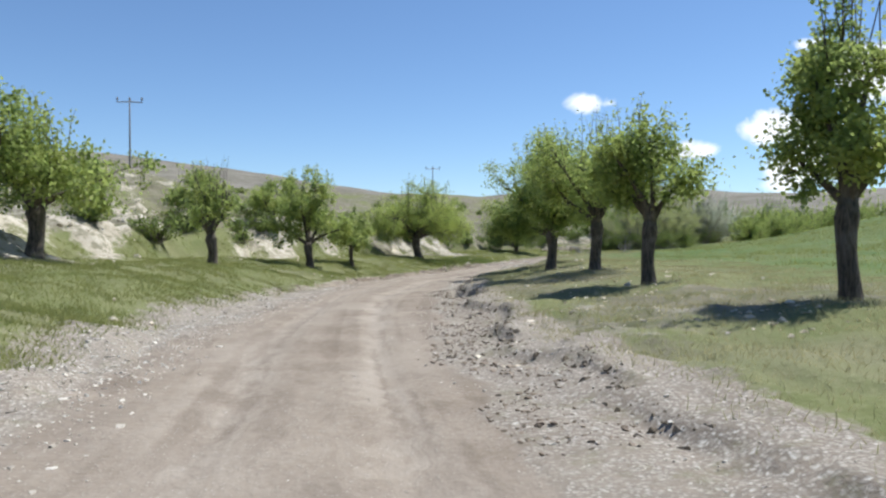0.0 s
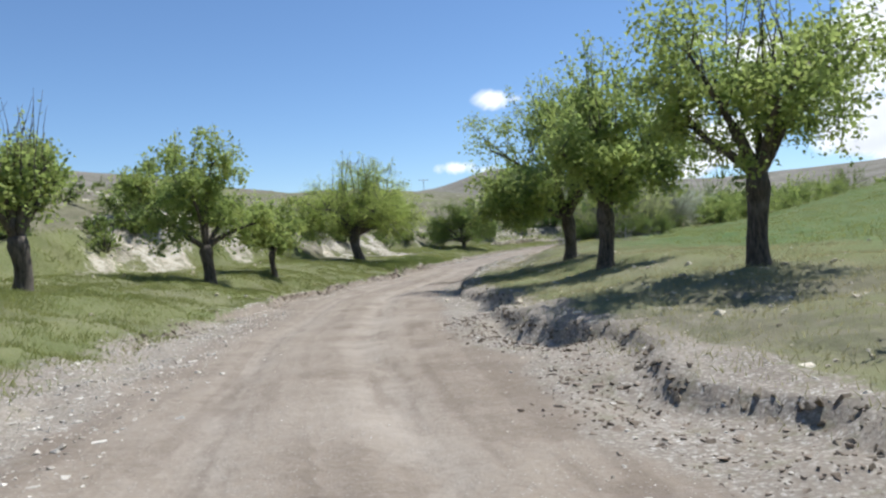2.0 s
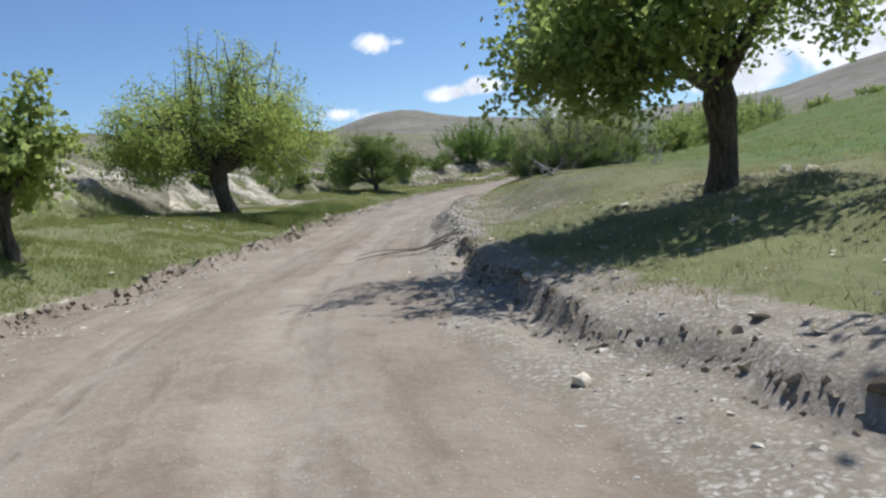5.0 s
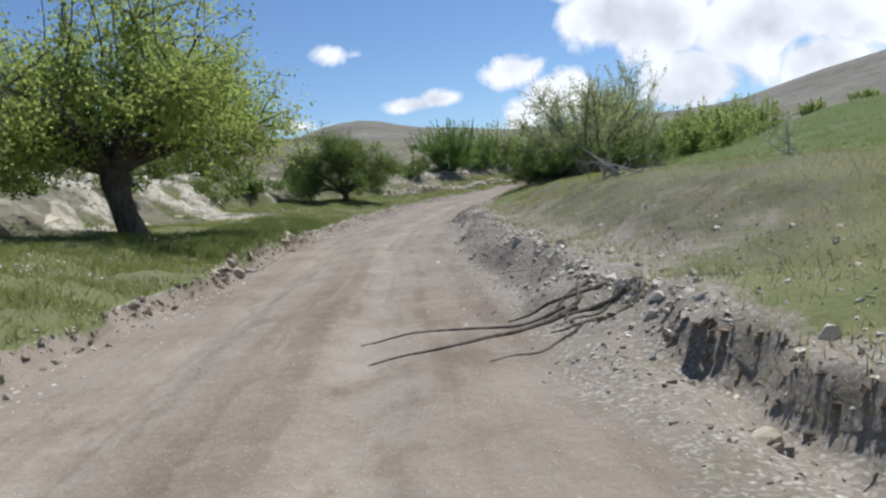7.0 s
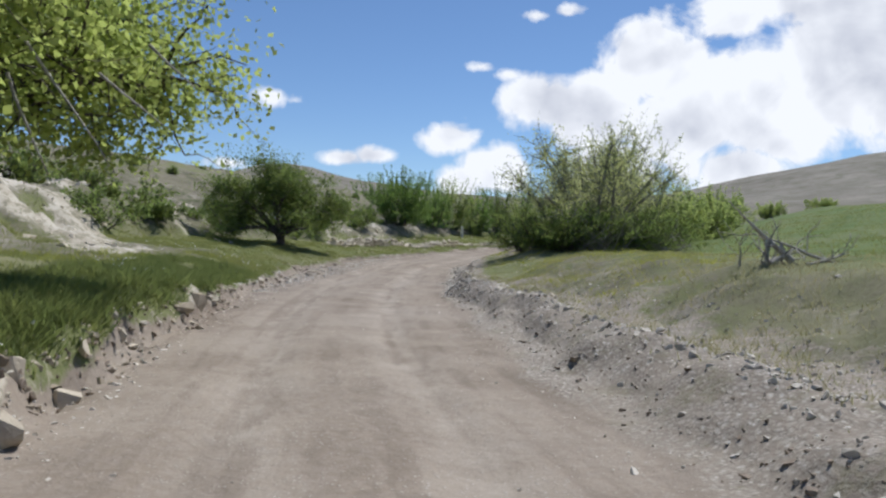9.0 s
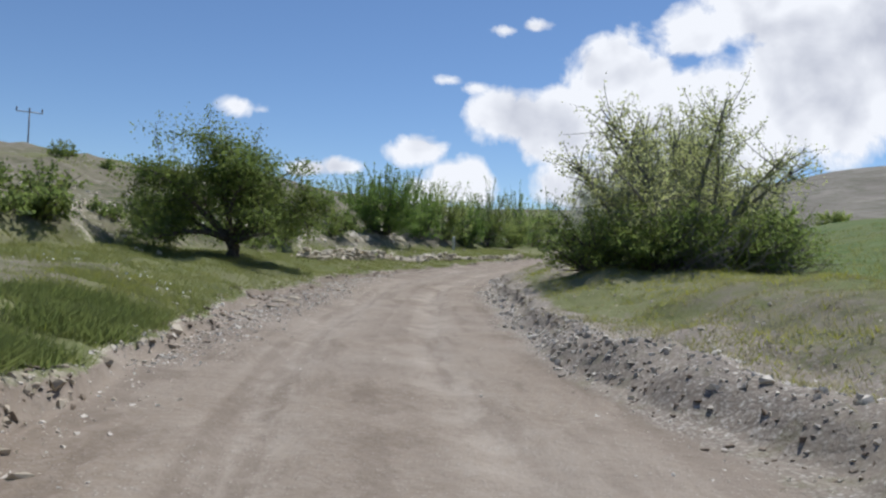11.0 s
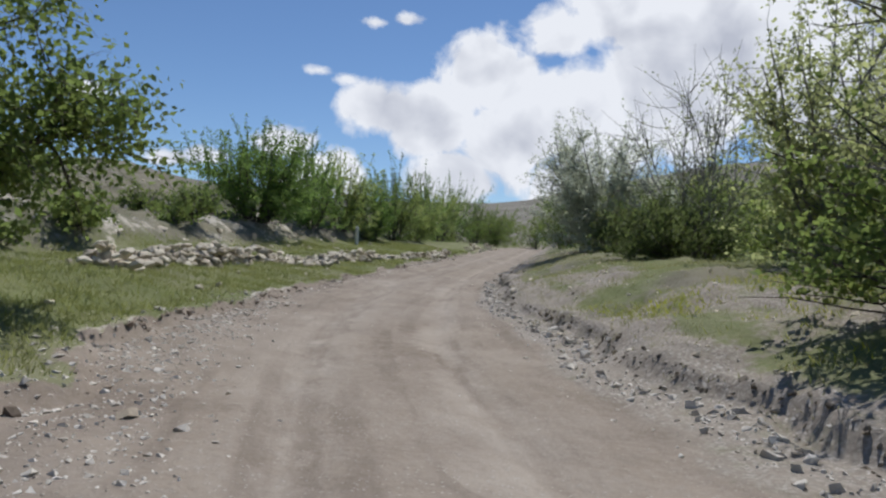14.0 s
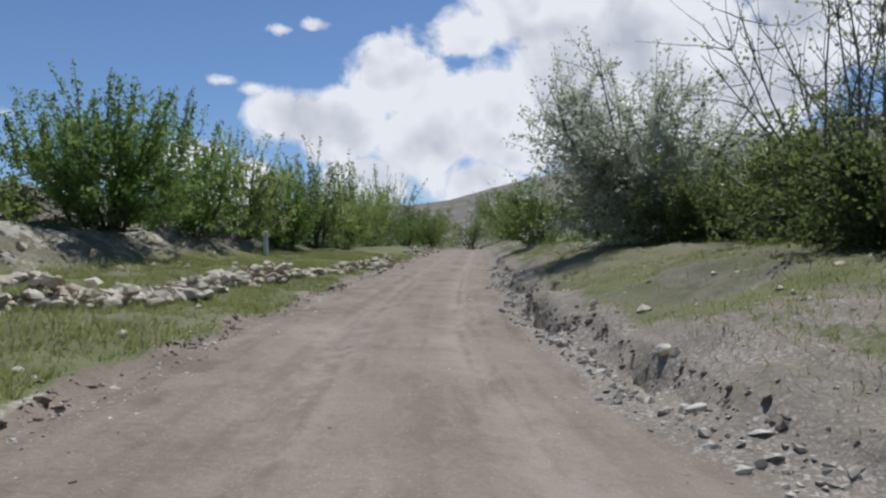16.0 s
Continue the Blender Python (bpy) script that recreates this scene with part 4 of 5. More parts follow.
    for k, (x, y, h, w) in enumerate([(50, 77.6, 3.8, 3.0), (54.5, 80, 4.2, 3.2), (59, 82.5, 4.0, 3.2), (64, 85.4, 4.2, 3.4), (70, 88.6, 4.4, 3.4), (76, 92, 4.0, 3.2), (90, 97, 2.2, 2.0), (97, 95, 2.0, 2.0), (46, 73.2, 2.8, 2.4), (49.5, 74.0, 3.0, 2.6)]):
        shrub("field_shrub", x, y, h, w, 10, 90 + k, "green shrub at the edge of the field", 3200, MAT_LEAF, 0.185, "field shrubs", low=0.9, shoots=14)
    for k, (off, y) in enumerate([(9.2, 62), (10.5, 64.5), (8.8, 67), (11.5, 68.5), (9.4, 71), (12.4, 73), (9.0, 75.5), (10.8, 78), (8.6, 80.5), (11.6, 83), (9.6, 86), (12.5, 89), (14, 77), (15, 71), (9.8, 34), (10.6, 38), (9.4, 41.5), (11, 45), (10, 49), (12, 53), (10.4, 30), (11.5, 26.5)]):
        i = int(np.argmin(np.abs(LINE[:, 1] - y + 0.55 * off)))
        x, yy = LINE[i, 0] - TANGENT[i, 1] * off, LINE[i, 1] + TANGENT[i, 0] * off
        shrub("bank_shrub", x, yy, 0.9 + 0.23 * (k * 5 % 4), 1.0 + 0.2 * (k * 3 % 4), 12, 300 + k, "low dark green shrub at the foot of the stony bank", 1500, MAT_LEAF_DARK, 0.115, "bank shrubs", low=0.9, twigs=3, sprays=3)
    rs = np.random.RandomState(5)
    for k in range(100):
        s = LINE[rs.randint(150, 470)]
        off = 9 + 36 * rs.rand() ** 1.4
        x, y = s[0] - off * 0.86, s[1] + off * 0.5
        shrub("slope_shrub", x, y, rs.uniform(0.5, 1.5), rs.uniform(0.5, 1.2), 6, 120 + k, "small dry green shrub on the stony slope", 380, MAT_LEAF_DARK, 0.14, "slope shrubs", low=0.9, twigs=2, sprays=2)


plant_shrubs()


# ---- stones ----
def hull(seed, points=13, flat=0.7):
    rs = np.random.RandomState(seed)
    bm = bmesh.new()
    for _ in range(points):
        v = rs.normal(0, 1, 3)
        v /= np.linalg.norm(v)
        bm.verts.new(v * rs.uniform(0.8, 1.0) * (0.5, 0.4, 0.5 * flat))
    bmesh.ops.convex_hull(bm, input=bm.verts)
    bmesh.ops.delete(bm, geom=[v for v in bm.verts if not v.link_faces], context="VERTS")
    return bm


def rock_meshes(name, material, seeds, flat=0.7):
    out = []
    for s in seeds:
        bm = hull(s, 16, flat)
        me = bpy.data.meshes.new(name)
        bm.to_mesh(me)
        bm.free()
        me.materials.append(material)
        out.append(me)
    return out


MAT_WALL = stone_material("weathered_wall_stone", (0.4, 0.34, 0.25), (0.7, 0.63, 0.49), (0.54, 0.47, 0.35))
ROCKS = rock_meshes("rock", MAT_STONE, range(201, 209))
WALL_ROCKS = rock_meshes("rock", MAT_WALL, range(201, 209))
MAT_CREAM = stone_material("cream_earth", (0.28, 0.232, 0.168), (0.5, 0.435, 0.335), (0.4, 0.34, 0.25))
MAT_TURF = stone_material("brown_turf_earth", (0.155, 0.12, 0.088), (0.31, 0.25, 0.19), (0.22, 0.175, 0.13))
BOULDERS = rock_meshes("boulder", MAT_CREAM, range(221, 227), 0.9)


def scatter_mesh(name, seed, spots, sizes, material, label, category):
    """Small loose stones joined into one mesh."""
    rs = np.random.RandomState(seed)
    forms = []
    for k in range(6):
        bm = hull(seed + k, 8, 0.62)
        bmesh.ops.triangulate(bm, faces=bm.faces)
        bm.verts.index_update()
        forms.append((np.array([v.co[:] for v in bm.verts]), np.array([[v.index for v in f.verts] for f in bm.faces])))
        bm.free()
    verts, faces, base = [], [], 0
    for p, s in zip(spots, sizes):
        v, f = forms[rs.randint(6)]
        a = rs.uniform(0, 6.28)
        c, n = math.cos(a), math.sin(a)
        w = v @ np.array(((c, n, 0), (-n, c, 0), (0, 0, 1))) * s * rs.uniform(0.7, 1.3, 3) + p
        verts.append(w)
        faces.append(f + base)
        base += len(v)
    me = mesh_from(name, np.concatenate(verts).tolist(), np.concatenate(faces).tolist(), material)
    return tagged(new(name, me), label, category, kind="stuff")


def along(rs, n, lo, hi, d_mean, d_dev, ragged=False):
    """Spots beside the track, on the ground, between two y values; ragged ones follow its edge."""
    pick = np.where((LINE[:, 1] > lo) & (LINE[:, 1] < hi))[0]
    k = rs.choice(pick, n)
    d = metres(rs.normal(d_mean, d_dev, n), LINE[k, 1])
    x = LINE[k, 0] + TANGENT[k, 1] * d + rs.uniform(-0.2, 0.2, n)
    y = LINE[k, 1] - TANGENT[k, 0] * d + rs.uniform(-0.2, 0.2, n)
    if ragged:
        slip = rs.uniform(-0.22, 0.22, n)
        for _ in range(2):
            off = metres(d_mean - np.sign(d_mean) * wander_of(x, y) + rs.normal(0, d_dev, n) * 0.7, LINE[k, 1])
            x, y = LINE[k, 0] + TANGENT[k, 1] * off + TANGENT[k, 0] * slip, LINE[k, 1] - TANGENT[k, 0] * off + TANGENT[k, 1] * slip
    return np.stack([x, y, land(x, y)[0]], 1)


def lay_stones():
    rs = np.random.RandomState(3)
    for name, d, dev, n, lo, hi in (("gravel", -2.45, 0.3, 9500, -3, 30), ("gravel", -2.4, 0.25, 5500, 28, 95), ("gravel", 2.45, 0.35, 6500, -3, 95), ("gravel", -2.35, 0.3, 5200, 57, 73), ("gravel", 3.9, 0.8, 4200, 37, 60), ("gravel", 0.0, 1.4, 1300, -3, 95)):
        spots = along(rs, n, lo, hi, d, dev)
        sizes = 0.016 + rs.gamma(1.5, 0.017, n)
        if d == 0.0:
            sizes *= 0.4
        if d == -2.35:
            sizes *= 1.15
        if d == 2.45:
            sizes *= 0.75
        scatter_mesh(name, 300 + int(d * 10), spots, np.minimum(sizes, 0.17), MAT_GRAVEL, "loose grey and white gravel on the track edge", "gravel")
    n = 2600
    spots = np.concatenate([along(rs, n, 3, 40, 2.76, 0.09, True), along(rs, n, 57, 92, 2.76, 0.09, True)])
    spots[:, 2] -= 0.01
    scatter_mesh("earth_clods", 340, spots, 0.02 + rs.gamma(1.3, 0.03, len(spots)).clip(0, 0.15), MAT_CLOD, "broken dark earth clods on the washed-out bank", "earth clods")
    spots = np.concatenate([along(rs, 3400, 22, 46, -2.56, 0.12, True), along(rs, 2600, 44, 64, -2.6, 0.2, True), along(rs, 2800, 62, 92, -2.56, 0.12, True)])
    spots = spots[fbm(spots[:, 0] * 0.45 + 5, spots[:, 1] * 0.45, 3) + rs.normal(0, 0.12, len(spots)) > -0.12]
    spots[:, 2] -= 0.015
    brown = (rs.rand(len(spots)) < table(spots[:, 1], [(44, 0.6), (50, 0.4), (58, 0.4), (66, 0.85)]))
    scatter_mesh("earth_clods", 348, spots[brown], 0.025 + rs.gamma(1.4, 0.036, brown.sum()).clip(0, 0.18), MAT_TURF, "brown earth clods under the torn turf edge", "earth clods")
    spots = spots[~brown]
    scatter_mesh("earth_clods", 344, spots, 0.02 + rs.gamma(1.3, 0.036, len(spots)).clip(0, 0.2), MAT_CREAM, "crumbling cream earth clods along the cut turf edge", "earth clods")
    spots = np.concatenate([along(rs, 3000, 3, 24, 2.35, 0.24, True), along(rs, 700, 36, 58, 2.4, 0.2, True)])
    scatter_mesh("earth_clods", 352, spots, 0.015 + rs.gamma(1.3, 0.02, len(spots)).clip(0, 0.12), MAT_TURF, "heaped brown earth clods beside the lane", "earth clods")
    spots = along(rs, 1300, 38, 60, 2.85, 0.16, True)
    scatter_mesh("rubble", 342, spots, 0.03 + rs.gamma(1.4, 0.03, len(spots)).clip(0, 0.17), MAT_GRAVEL, "pale rubble heaped in a windrow beside the lane", "rubble")
    spots = along(rs, 2600, 56, 92, 2.4, 0.2, True)
    scatter_mesh("rubble", 346, spots, 0.03 + rs.gamma(1.4, 0.035, len(spots)).clip(0, 0.2), MAT_GRAVEL, "loose grey rubble washed out along the track", "rubble")
    n = 5200
    spots = along(rs, n, 20, 92, -11.5, 3.6)
    keep = fbm(spots[:, 0] * 0.5 - 11, spots[:, 1] * 0.3 + 5, 5, 0.62) > 0.02
    keep &= beside(spots[:, 0], spots[:, 1]) < -6
    scatter_mesh("rubble", 360, spots[keep], 0.06 + rs.gamma(1.4, 0.08, keep.sum()).clip(0, 0.5), MAT_STONE, "pale limestone rubble on the dry slope", "rubble")
    spots = along(rs, 800, 6, 38, 4.9, 1.6)
    spots = spots[beside(spots[:, 0], spots[:, 1]) > 2.2]
    scatter_mesh("rubble", 370, spots, 0.04 + rs.gamma(1.5, 0.03, len(spots)).clip(0, 0.2), MAT_STONE, "small white stones strewn in dry grass", "rubble")
    spots = along(rs, 900, 60, 92, 4.2, 1.2)
    spots = spots[beside(spots[:, 0], spots[:, 1]) > 2.2]
    scatter_mesh("rubble", 380, spots, 0.025 + rs.gamma(1.3, 0.03, len(spots)).clip(0, 0.2), MAT_STONE, "pale stones strewn in dry grass", "rubble")
    for p in along(rs, 22, 45.5, 60, -2.66, 0.14, True):
        s = rs.uniform(0.12, 0.3) + 0.3 * rs.rand() ** 3
        ob = new("boulder", BOULDERS[rs.randint(len(BOULDERS))])
        ob.location, ob.rotation_euler, ob.scale = (p[0], p[1], p[2] - s * 0.14), (rs.uniform(-0.3, 0.3), rs.uniform(-0.3, 0.3), rs.uniform(0, 6.28)), (s, s * 0.9, s * 0.8)
        tagged(ob, "crumbling cream-coloured earth boulder in the cut bank", "boulder", "boulders in the bank")
    for p in along(rs, 9, 60.5, 67, -2.4, 0.2):
        s = rs.uniform(0.22, 0.48)
        ob = new("flat_rock", BOULDERS[rs.randint(len(BOULDERS))])
        ob.location, ob.rotation_euler, ob.scale = (p[0], p[1], p[2] + 0.01), (rs.uniform(-0.12, 0.12), rs.uniform(-0.12, 0.12), rs.uniform(0, 6.28)), (s, s * 0.8, s * 0.24)
        tagged(ob, "flat pale limestone rock in the stony verge", "rock", "flat rocks in the verge")
    # pale stones cleared against the foot of a tree
    for k in range(14):
        a, r = rs.uniform(-0.5, 1.6), rs.uniform(0.4, 1.5)
        x, y, s = 12.5 + r * math.cos(a), 32.9 + r * math.sin(a) * 0.6, rs.uniform(0.1, 0.28)
        ob = new("stone", ROCKS[k % len(ROCKS)])
        ob.location, ob.rotation_euler, ob.scale = (x, y, height(x, y) + s * 0.1), (rs.uniform(-0.3, 0.3), rs.uniform(-0.3, 0.3), rs.uniform(0, 6.28)), (s, s, s)
        tagged(ob, "pale limestone rock cleared to the foot of a mulberry", "stone", "stones at the tree foot")
    # single stones that stand out along both edges
    k = 0
    for n, d, dev, lo, hi in ((46, -3.3, 0.3, 2, 90), (34, 3.1, 0.3, 2, 90), (12, 6.0, 1.8, 8, 40)):
        for p in along(rs, n, lo, hi, d, dev):
            s = rs.uniform(0.09, 0.23)
            ob = new("stone", ROCKS[k % len(ROCKS)])
            k += 1
            ob.location, ob.rotation_euler, ob.scale = (p[0], p[1], p[2] + s * 0.1), (rs.uniform(-0.3, 0.3), rs.uniform(-0.3, 0.3), rs.uniform(0, 6.28)), (s, s, s)
            tagged(ob, "pale limestone rock lying by the track", "stone", "stones along the track")


lay_stones()


def stone_wall(seed, points, courses, label, stones=300, thick=0.5):
    """A tumbled dry-stone bank: every stone is a piece of its own."""
    rs = np.random.RandomState(seed)
    line = smooth_line([points[0], *points, points[-1]], 0.25)
    mid = line[len(line) // 2]
    root = thing("stone_wall", (mid[0], mid[1], height(mid[0], mid[1])), label, "stone wall", "dry-stone walls")
    for k in range(stones):
        i = rs.randint(len(line))
        c = rs.randint(courses)
        ragged = 0.5 + 0.5 * math.sin(i * 0.21 + seed) * math.sin(i * 0.083)
        if c > 0 and c > courses * ragged:
            c = 0
        if math.sin(i * 0.37 + 2 * seed) + math.sin(i * 0.13) < -0.9 and rs.rand() < 0.75:
            continue
        p = line[i] + rs.normal(0, thick * (0.5 - 0.35 * c / courses), 2)
        s = rs.uniform(0.15, 0.36)
        z = height(p[0], p[1]) + 0.05 + 0.13 * c + rs.uniform(-0.03, 0.05)
        ob = new("stone", WALL_ROCKS[k % len(WALL_ROCKS)])
        ob.parent = root
        ob.location = (p[0] - root.location.x, p[1] - root.location.y, z - root.location.z)
        ob.rotation_euler, ob.scale = (rs.uniform(-0.4, 0.4), rs.uniform(-0.4, 0.4), rs.uniform(0, 6.28)), (s * 1.2, s, s * 0.85)


# ---- grass ----
def grass(name, seed, n, lo, hi, d_lo, d_hi, tall, label, material, patch=0.0, wide=0.012, anywhere=False):
    rs = np.random.RandomState(seed)
    pick = np.where((LINE[:, 1] > lo) & (LINE[:, 1] < hi))[0]
    k = rs.choice(pick, n)
    d = metres(d_lo + (d_hi - d_lo) * rs.rand(n), LINE[k, 1])
    x = LINE[k, 0] + TANGENT[k, 1] * d + rs.uniform(-0.25, 0.25, n)
    y = LINE[k, 1] - TANGENT[k, 0] * d + rs.uniform(-0.25, 0.25, n)
    dd = beside(x, y)
    z, track, gravel, bare, pale = land(x, y, dd)
    clump = fbm(x * 1.3, y * 1.3, 3)
    if anywhere:
        gravel, bare = gravel * 0.5, bare * 0.3
    keep = (track < 0.1) & (gravel < 0.45 + 0.5 * rs.rand(n)) & (clump + rs.uniform(-0.3, 0.3, n) > patch - 0.25) & (bare < 0.4 + 0.4 * rs.rand(n)) & (pale < 0.25 + 0.3 * rs.rand(n))
    x, y, z, clump = x[keep], y[keep], z[keep], clump[keep]
    n = len(x)
    a = rs.uniform(0, 6.28, n)
    h = tall * rs.uniform(0.45, 1.25, n) * (1 + 0.7 * clump)
    lean = rs.normal(0, 0.75, (n, 2)) * h[:, None]
    w = wide * rs.uniform(0.7, 1.5, n)
    out = np.empty((n, 3, 3))
    out[:, 0] = np.stack([x - np.cos(a) * w, y - np.sin(a) * w, z - 0.02], 1)
    out[:, 1] = np.stack([x + np.cos(a) * w, y + np.sin(a) * w, z - 0.02], 1)
    out[:, 2] = np.stack([x + lean[:, 0], y + lean[:, 1], z + h], 1)
    tagged(new(name, tri_mesh(name, out.reshape(-1, 3), 3, material)), label, "grass", kind="stuff")


def daisies():
    """Small white flower heads over the verge, in drifts."""
    rs = np.random.RandomState(77)
    p = along(rs, 800, 42, 62, -4.6, 1.0)
    p = p[fbm(p[:, 0] * 0.6, p[:, 1] * 0.6 + 21, 3) > 0.14]
    p[:, 2] += rs.uniform(0.06, 0.16, len(p))
    me = tri_mesh("daisies", leaves_at(rs, p, 0.038, 0.0, 6), 6, MAT_PETAL)
    tagged(new("daisies", me), "small white daisies in drifts on the verge", "flowers", kind="stuff")


def sow_grass():
    say = "short spring grass with weeds on the verge"
    grass("grass", 1, 330000, -3, 62, -8.5, -2.5, 0.085, say, MAT_GRASS, 0, 0.0072)
    grass("grass", 2, 190000, 58, 96, -8.5, -2.5, 0.09, say, MAT_GRASS, 0, 0.0072)
    grass("grass", 3, 150000, -3, 62, 2.9, 10.5, 0.075, "thin dry grass on the stony field edge", MAT_DRY, 0.05, 0.005, True)
    grass("grass", 4, 100000, 56, 96, 2.8, 10, 0.05, "dry olive grass beyond the washed-out gully", MAT_DRY, 0.05, 0.005, True)
    grass("grass", 10, 50000, 56, 96, 3.2, 10, 0.08, say, MAT_GRASS, 0.25, 0.006)
    grass("grass", 5, 60000, -3, 90, 11, 34, 0.13, "green field grass", MAT_GRASS, 0.0, 0.016)
    grass("grass", 6, 90000, -3, 95, -26, -8.5, 0.15, "dry tufts on the stony slope", MAT_GRASS, 0.12, 0.016)
    grass("tall_weeds", 9, 70000, 46, 59, -4.3, -2.75, 0.15, "lush green weeds on the bank", MAT_WEED, 0.08, 0.009)
    grass("yellow_weeds", 7, 16000, 52, 72, 3.3, 7.5, 0.085, "yellow-green flowering weeds at the field edge", MAT_FLOWER, 0.32, 0.008)
    grass("yellow_weeds", 8, 7000, 46, 62, -6, -3.4, 0.1, "yellow-green flowering weeds on the verge", MAT_FLOWER, 0.3, 0.009)

    daisies()


sow_grass()


# ---- poles, dead wood, post ----
def power_pole(x, y, tall, arm=1.6):
    z0 = height(x, y)
    root = thing("utility_pole", (x, y, z0 - 0.3), "weathered utility pole with a crossarm on the ridge", "utility pole", "utility poles")
    w = Wood()
    w.stem([(0, 0, 0), (0, 0, tall * 0.5), (0, 0, tall + 0.3)], [0.12, 0.1, 0.08], 10)
    part("pole", mesh_from("pole", w.v, w.f, MAT_POLE, True), root)
    w = Wood()
    w.stem([(-arm, 0, tall - 0.3), (0, 0, tall - 0.25), (arm, 0, tall - 0.3)], [0.07, 0.08, 0.07], 6)
    cross = part("crossarm", mesh_from("crossarm", w.v, w.f, MAT_METAL), root, "galvanised steel crossarm")
    for dx in (-arm * 0.95, 0, arm * 0.95):
        w = Wood()
        w.stem([(dx, 0, tall - 0.28), (dx, 0, tall), (dx, 0, tall + 0.1), (dx, 0, tall + 0.3)], [0.03, 0.1, 0.13, 0.07], 8)
        part("insulator", mesh_from("insulator", w.v, w.f, MAT_POLE, True), cross)


def dead_wood(name, loc, stems, label, seed, material):
    """Broken, bleached branches: each stem is (foot, head, thickness)."""
    rs = np.random.RandomState(seed)
    root = thing(name, loc, label, "dead branch", "dead wood")
    for foot, head, r in stems:
        foot, head = np.array(foot), np.array(head)
        w = Wood()
        l, way = grow(rs, foot, head - foot, np.linalg.norm(head - foot), 7, 0.07)
        w.stem(l, np.linspace(r, r * 0.3, 8) * rs.uniform(0.8, 1.2, 8), 8)
        branch = part("branch", mesh_from("branch", w.v, w.f, material, True), root)
        for k in range(6):
            s = l[rs.randint(1, 8)]
            b, _ = grow(rs, s, way + rs.normal(0, 0.7, 3), rs.uniform(0.2, 0.65), 5, 0.22)
            t = Wood()
            t.stem(b, np.linspace(r * 0.35, 0.005, 6), 5)
            part("twig", mesh_from("twig", t.v, t.f, material, True), branch)


def ground_roots(seed, lines):
    """Dark bare roots that creep out of the bank over the track."""
    rs = np.random.RandomState(seed)
    x0, y0 = lines[0][0]
    root = thing("tree_root", (x0, y0, height(x0, y0)), "thin dark roots creeping from the bank over the track", "tree root")
    z0 = root.location.z
    for (ax, ay), (bx, by), r in lines:
        pts = []
        ph, sway = rs.uniform(0, 6.28), rs.uniform(0.04, 0.09)
        for f in np.linspace(0, 1, 32):
            off = sway * math.sin(5.5 * f + ph) + 0.4 * sway * math.sin(13 * f + 2 * ph)
            x, y = ax + (bx - ax) * f + 0.4 * off, ay + (by - ay) * f + off
            pts.append((x - x0, y - y0, height(x, y) - z0))
        pts = np.array(pts)
        for _ in range(4):
            pts[1:-1] = (pts[:-2] + 2 * pts[1:-1] + pts[2:]) / 4
        w = Wood()
        w.stem(pts, np.linspace(r * 0.75, r * 0.22, 32), 6)
        part("root", mesh_from("root", w.v, w.f, MAT_BARK, True), root)


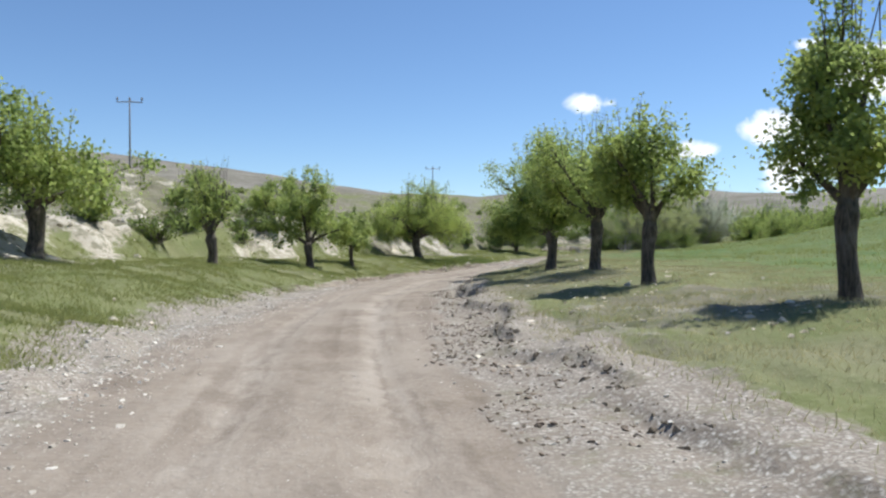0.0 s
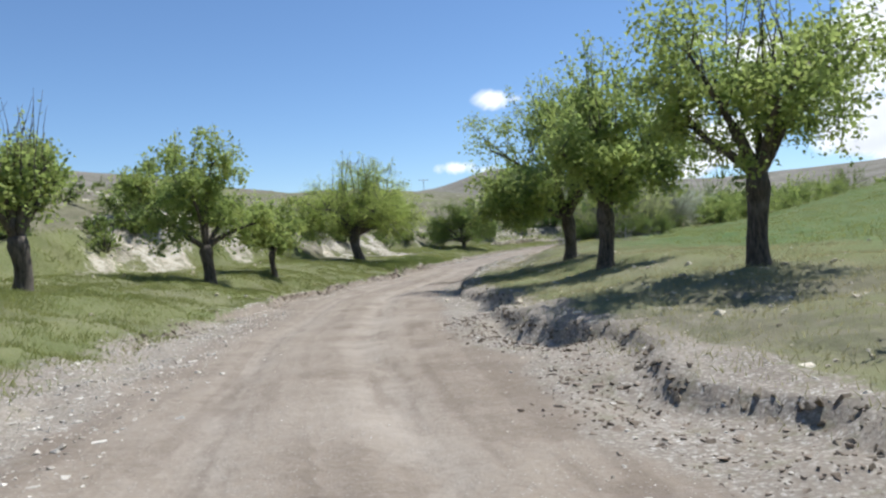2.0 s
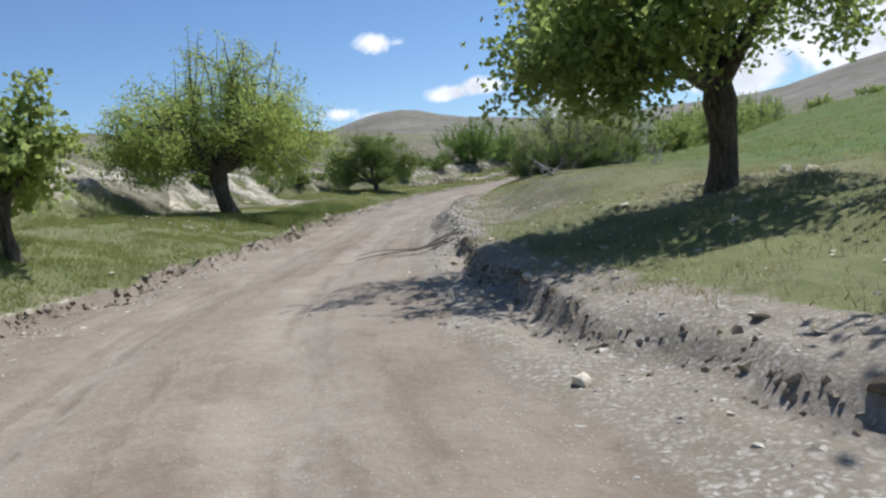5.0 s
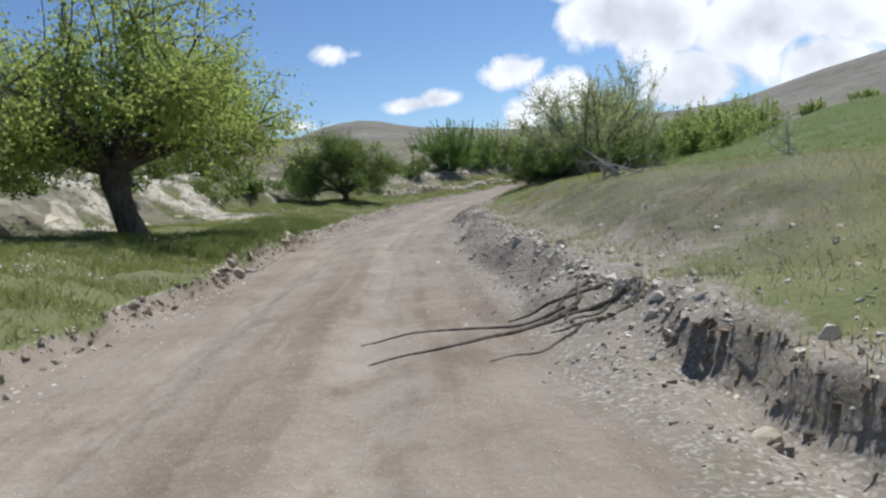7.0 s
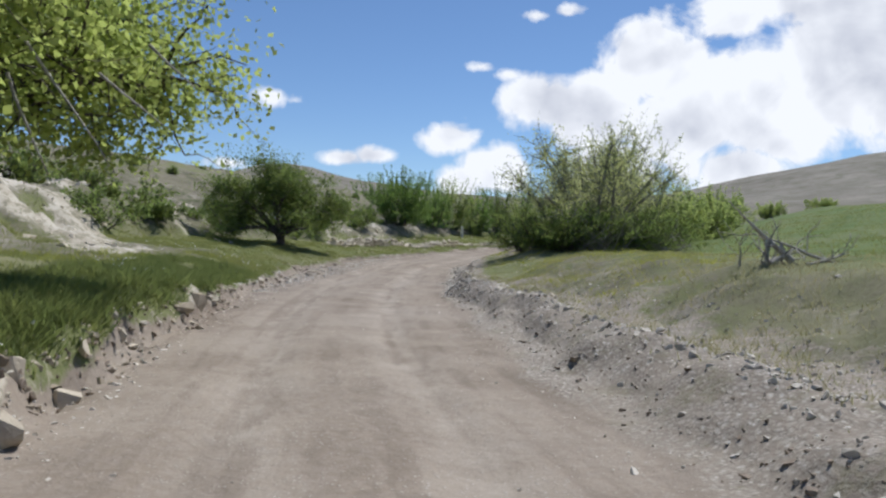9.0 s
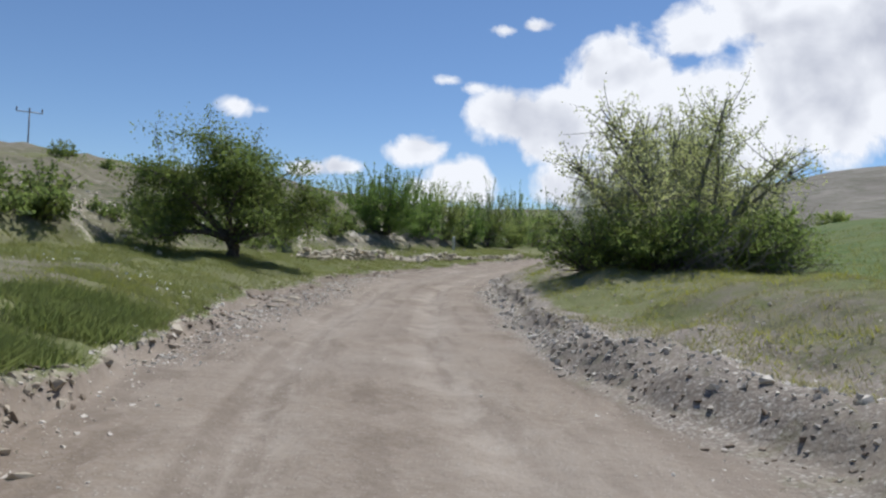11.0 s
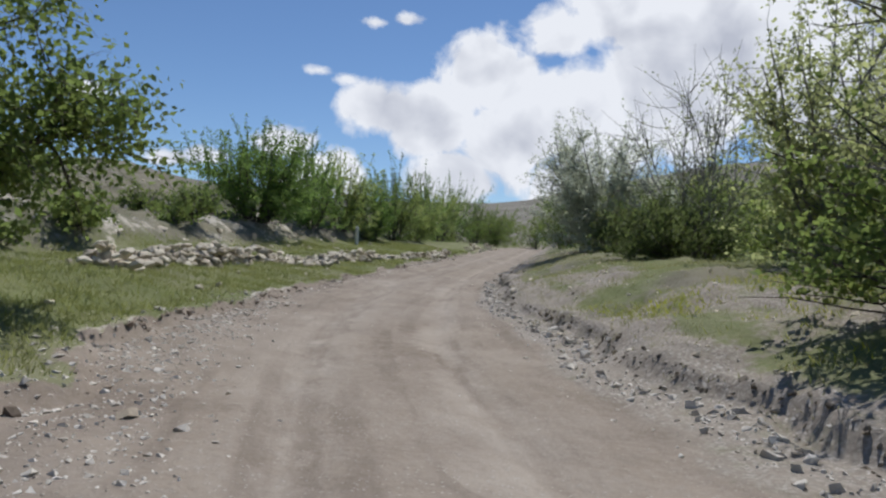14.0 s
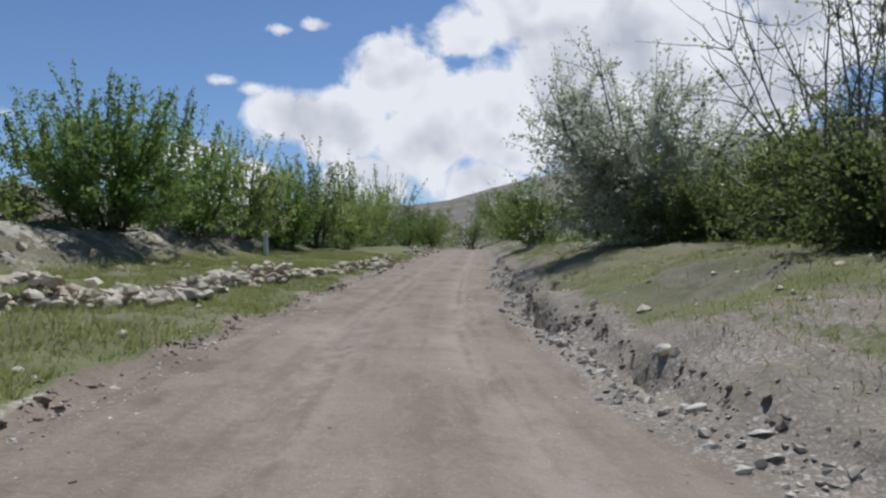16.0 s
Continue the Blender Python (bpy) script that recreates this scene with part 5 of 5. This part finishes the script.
def place_small():
    power_pole(-22.5, 94.9, 10.8, 1.5)
    power_pole(24, 165, 8.0)
    power_pole(68, 285, 9.0)
    gz = height(19.1, 48.3)
    dead_wood("dead_branch", (19.1, 48.3, gz), [((0.62, -0.42, 0.0), (-0.5, 0.34, 0.42), 0.035), ((-0.05, 0.05, 0.06), (-0.62, 0.4, 0.66), 0.055), ((-0.36, 0.24, -0.06), (-0.4, 0.27, 0.36), 0.045), ((-0.5, 0.1, 0.02), (0.1, 0.15, 0.2), 0.03), ((0.0, -0.15, 0.02), (0.55, -0.4, 0.1), 0.025), ((-0.3, 0.35, 0.02), (0.3, 0.1, 0.24), 0.03), ((-0.72, 0.42, -0.03), (-0.66, 0.48, 0.3), 0.016)],
              "bleached fallen trunk leaning over dry branches in the field", 401, MAT_DEAD)
    gz = height(20.7, 44.8)
    dead_wood("dead_branch", (20.7, 44.8, gz), [((0, 0, -0.05), (0.15, 0.25, 0.85), 0.024), ((0.1, -0.2, -0.05), (-0.4, 0.3, 0.35), 0.02), ((0.4, 0.2, -0.05), (0.7, 0.5, 0.5), 0.018), ((0.3, -0.1, -0.03), (0.0, 0.3, 0.4), 0.015)],
              "thin bleached twigs sticking out of dry grass", 402, MAT_DEAD)
    ground_roots(403, [((10.5, 38.7), (8.7, 38.9), 0.045), ((10.5, 38.9), (8.9, 39.6), 0.035), ((10.3, 38.3), (9.3, 38.1), 0.03), ((11.0, 38.5), (10.1, 38.8), 0.055), ((11.05, 38.9), (10.15, 39.25), 0.05), ((10.9, 38.15), (10.05, 38.45), 0.045), ((10.9, 39.2), (10.3, 38.6), 0.04), ((11.1, 38.7), (10.2, 38.55), 0.045), ((11.0, 39.1), (10.0, 38.95), 0.035)])
    gz = height(44.4, 94.8)
    root = thing("boundary_post", (44.4, 94.8, gz - 0.1), "small whitewashed boundary post by the wall", "post")
    w = Wood()
    w.stem([(0, 0, 0), (0, 0, 0.6), (0, 0, 1.05), (0, 0, 1.1)], [0.1, 0.1, 0.095, 0.05], 8)
    part("shaft", mesh_from("shaft", w.v, w.f, MAT_POST), root)


place_small()
SAY_WALL = "tumbled dry-stone wall of pale limestone in the grass"
stone_wall(501, [(24.6, 76.6), (26.4, 78.3), (28.6, 80.0)], 4, SAY_WALL, 300)
stone_wall(504, [(28.7, 80.1), (31, 81.4), (34, 83.1)], 4, SAY_WALL, 300)
stone_wall(502, [(34.2, 83.2), (39, 86.2), (43, 88.8)], 3, SAY_WALL, 290)
stone_wall(505, [(43.2, 88.9), (46, 90.7), (49, 92.6)], 3, SAY_WALL, 180)
stone_wall(503, [(60, 101.0), (64, 104.1), (69, 107.2)], 5, "heap of pale limestone rubble beside the track", 160, 0.6)
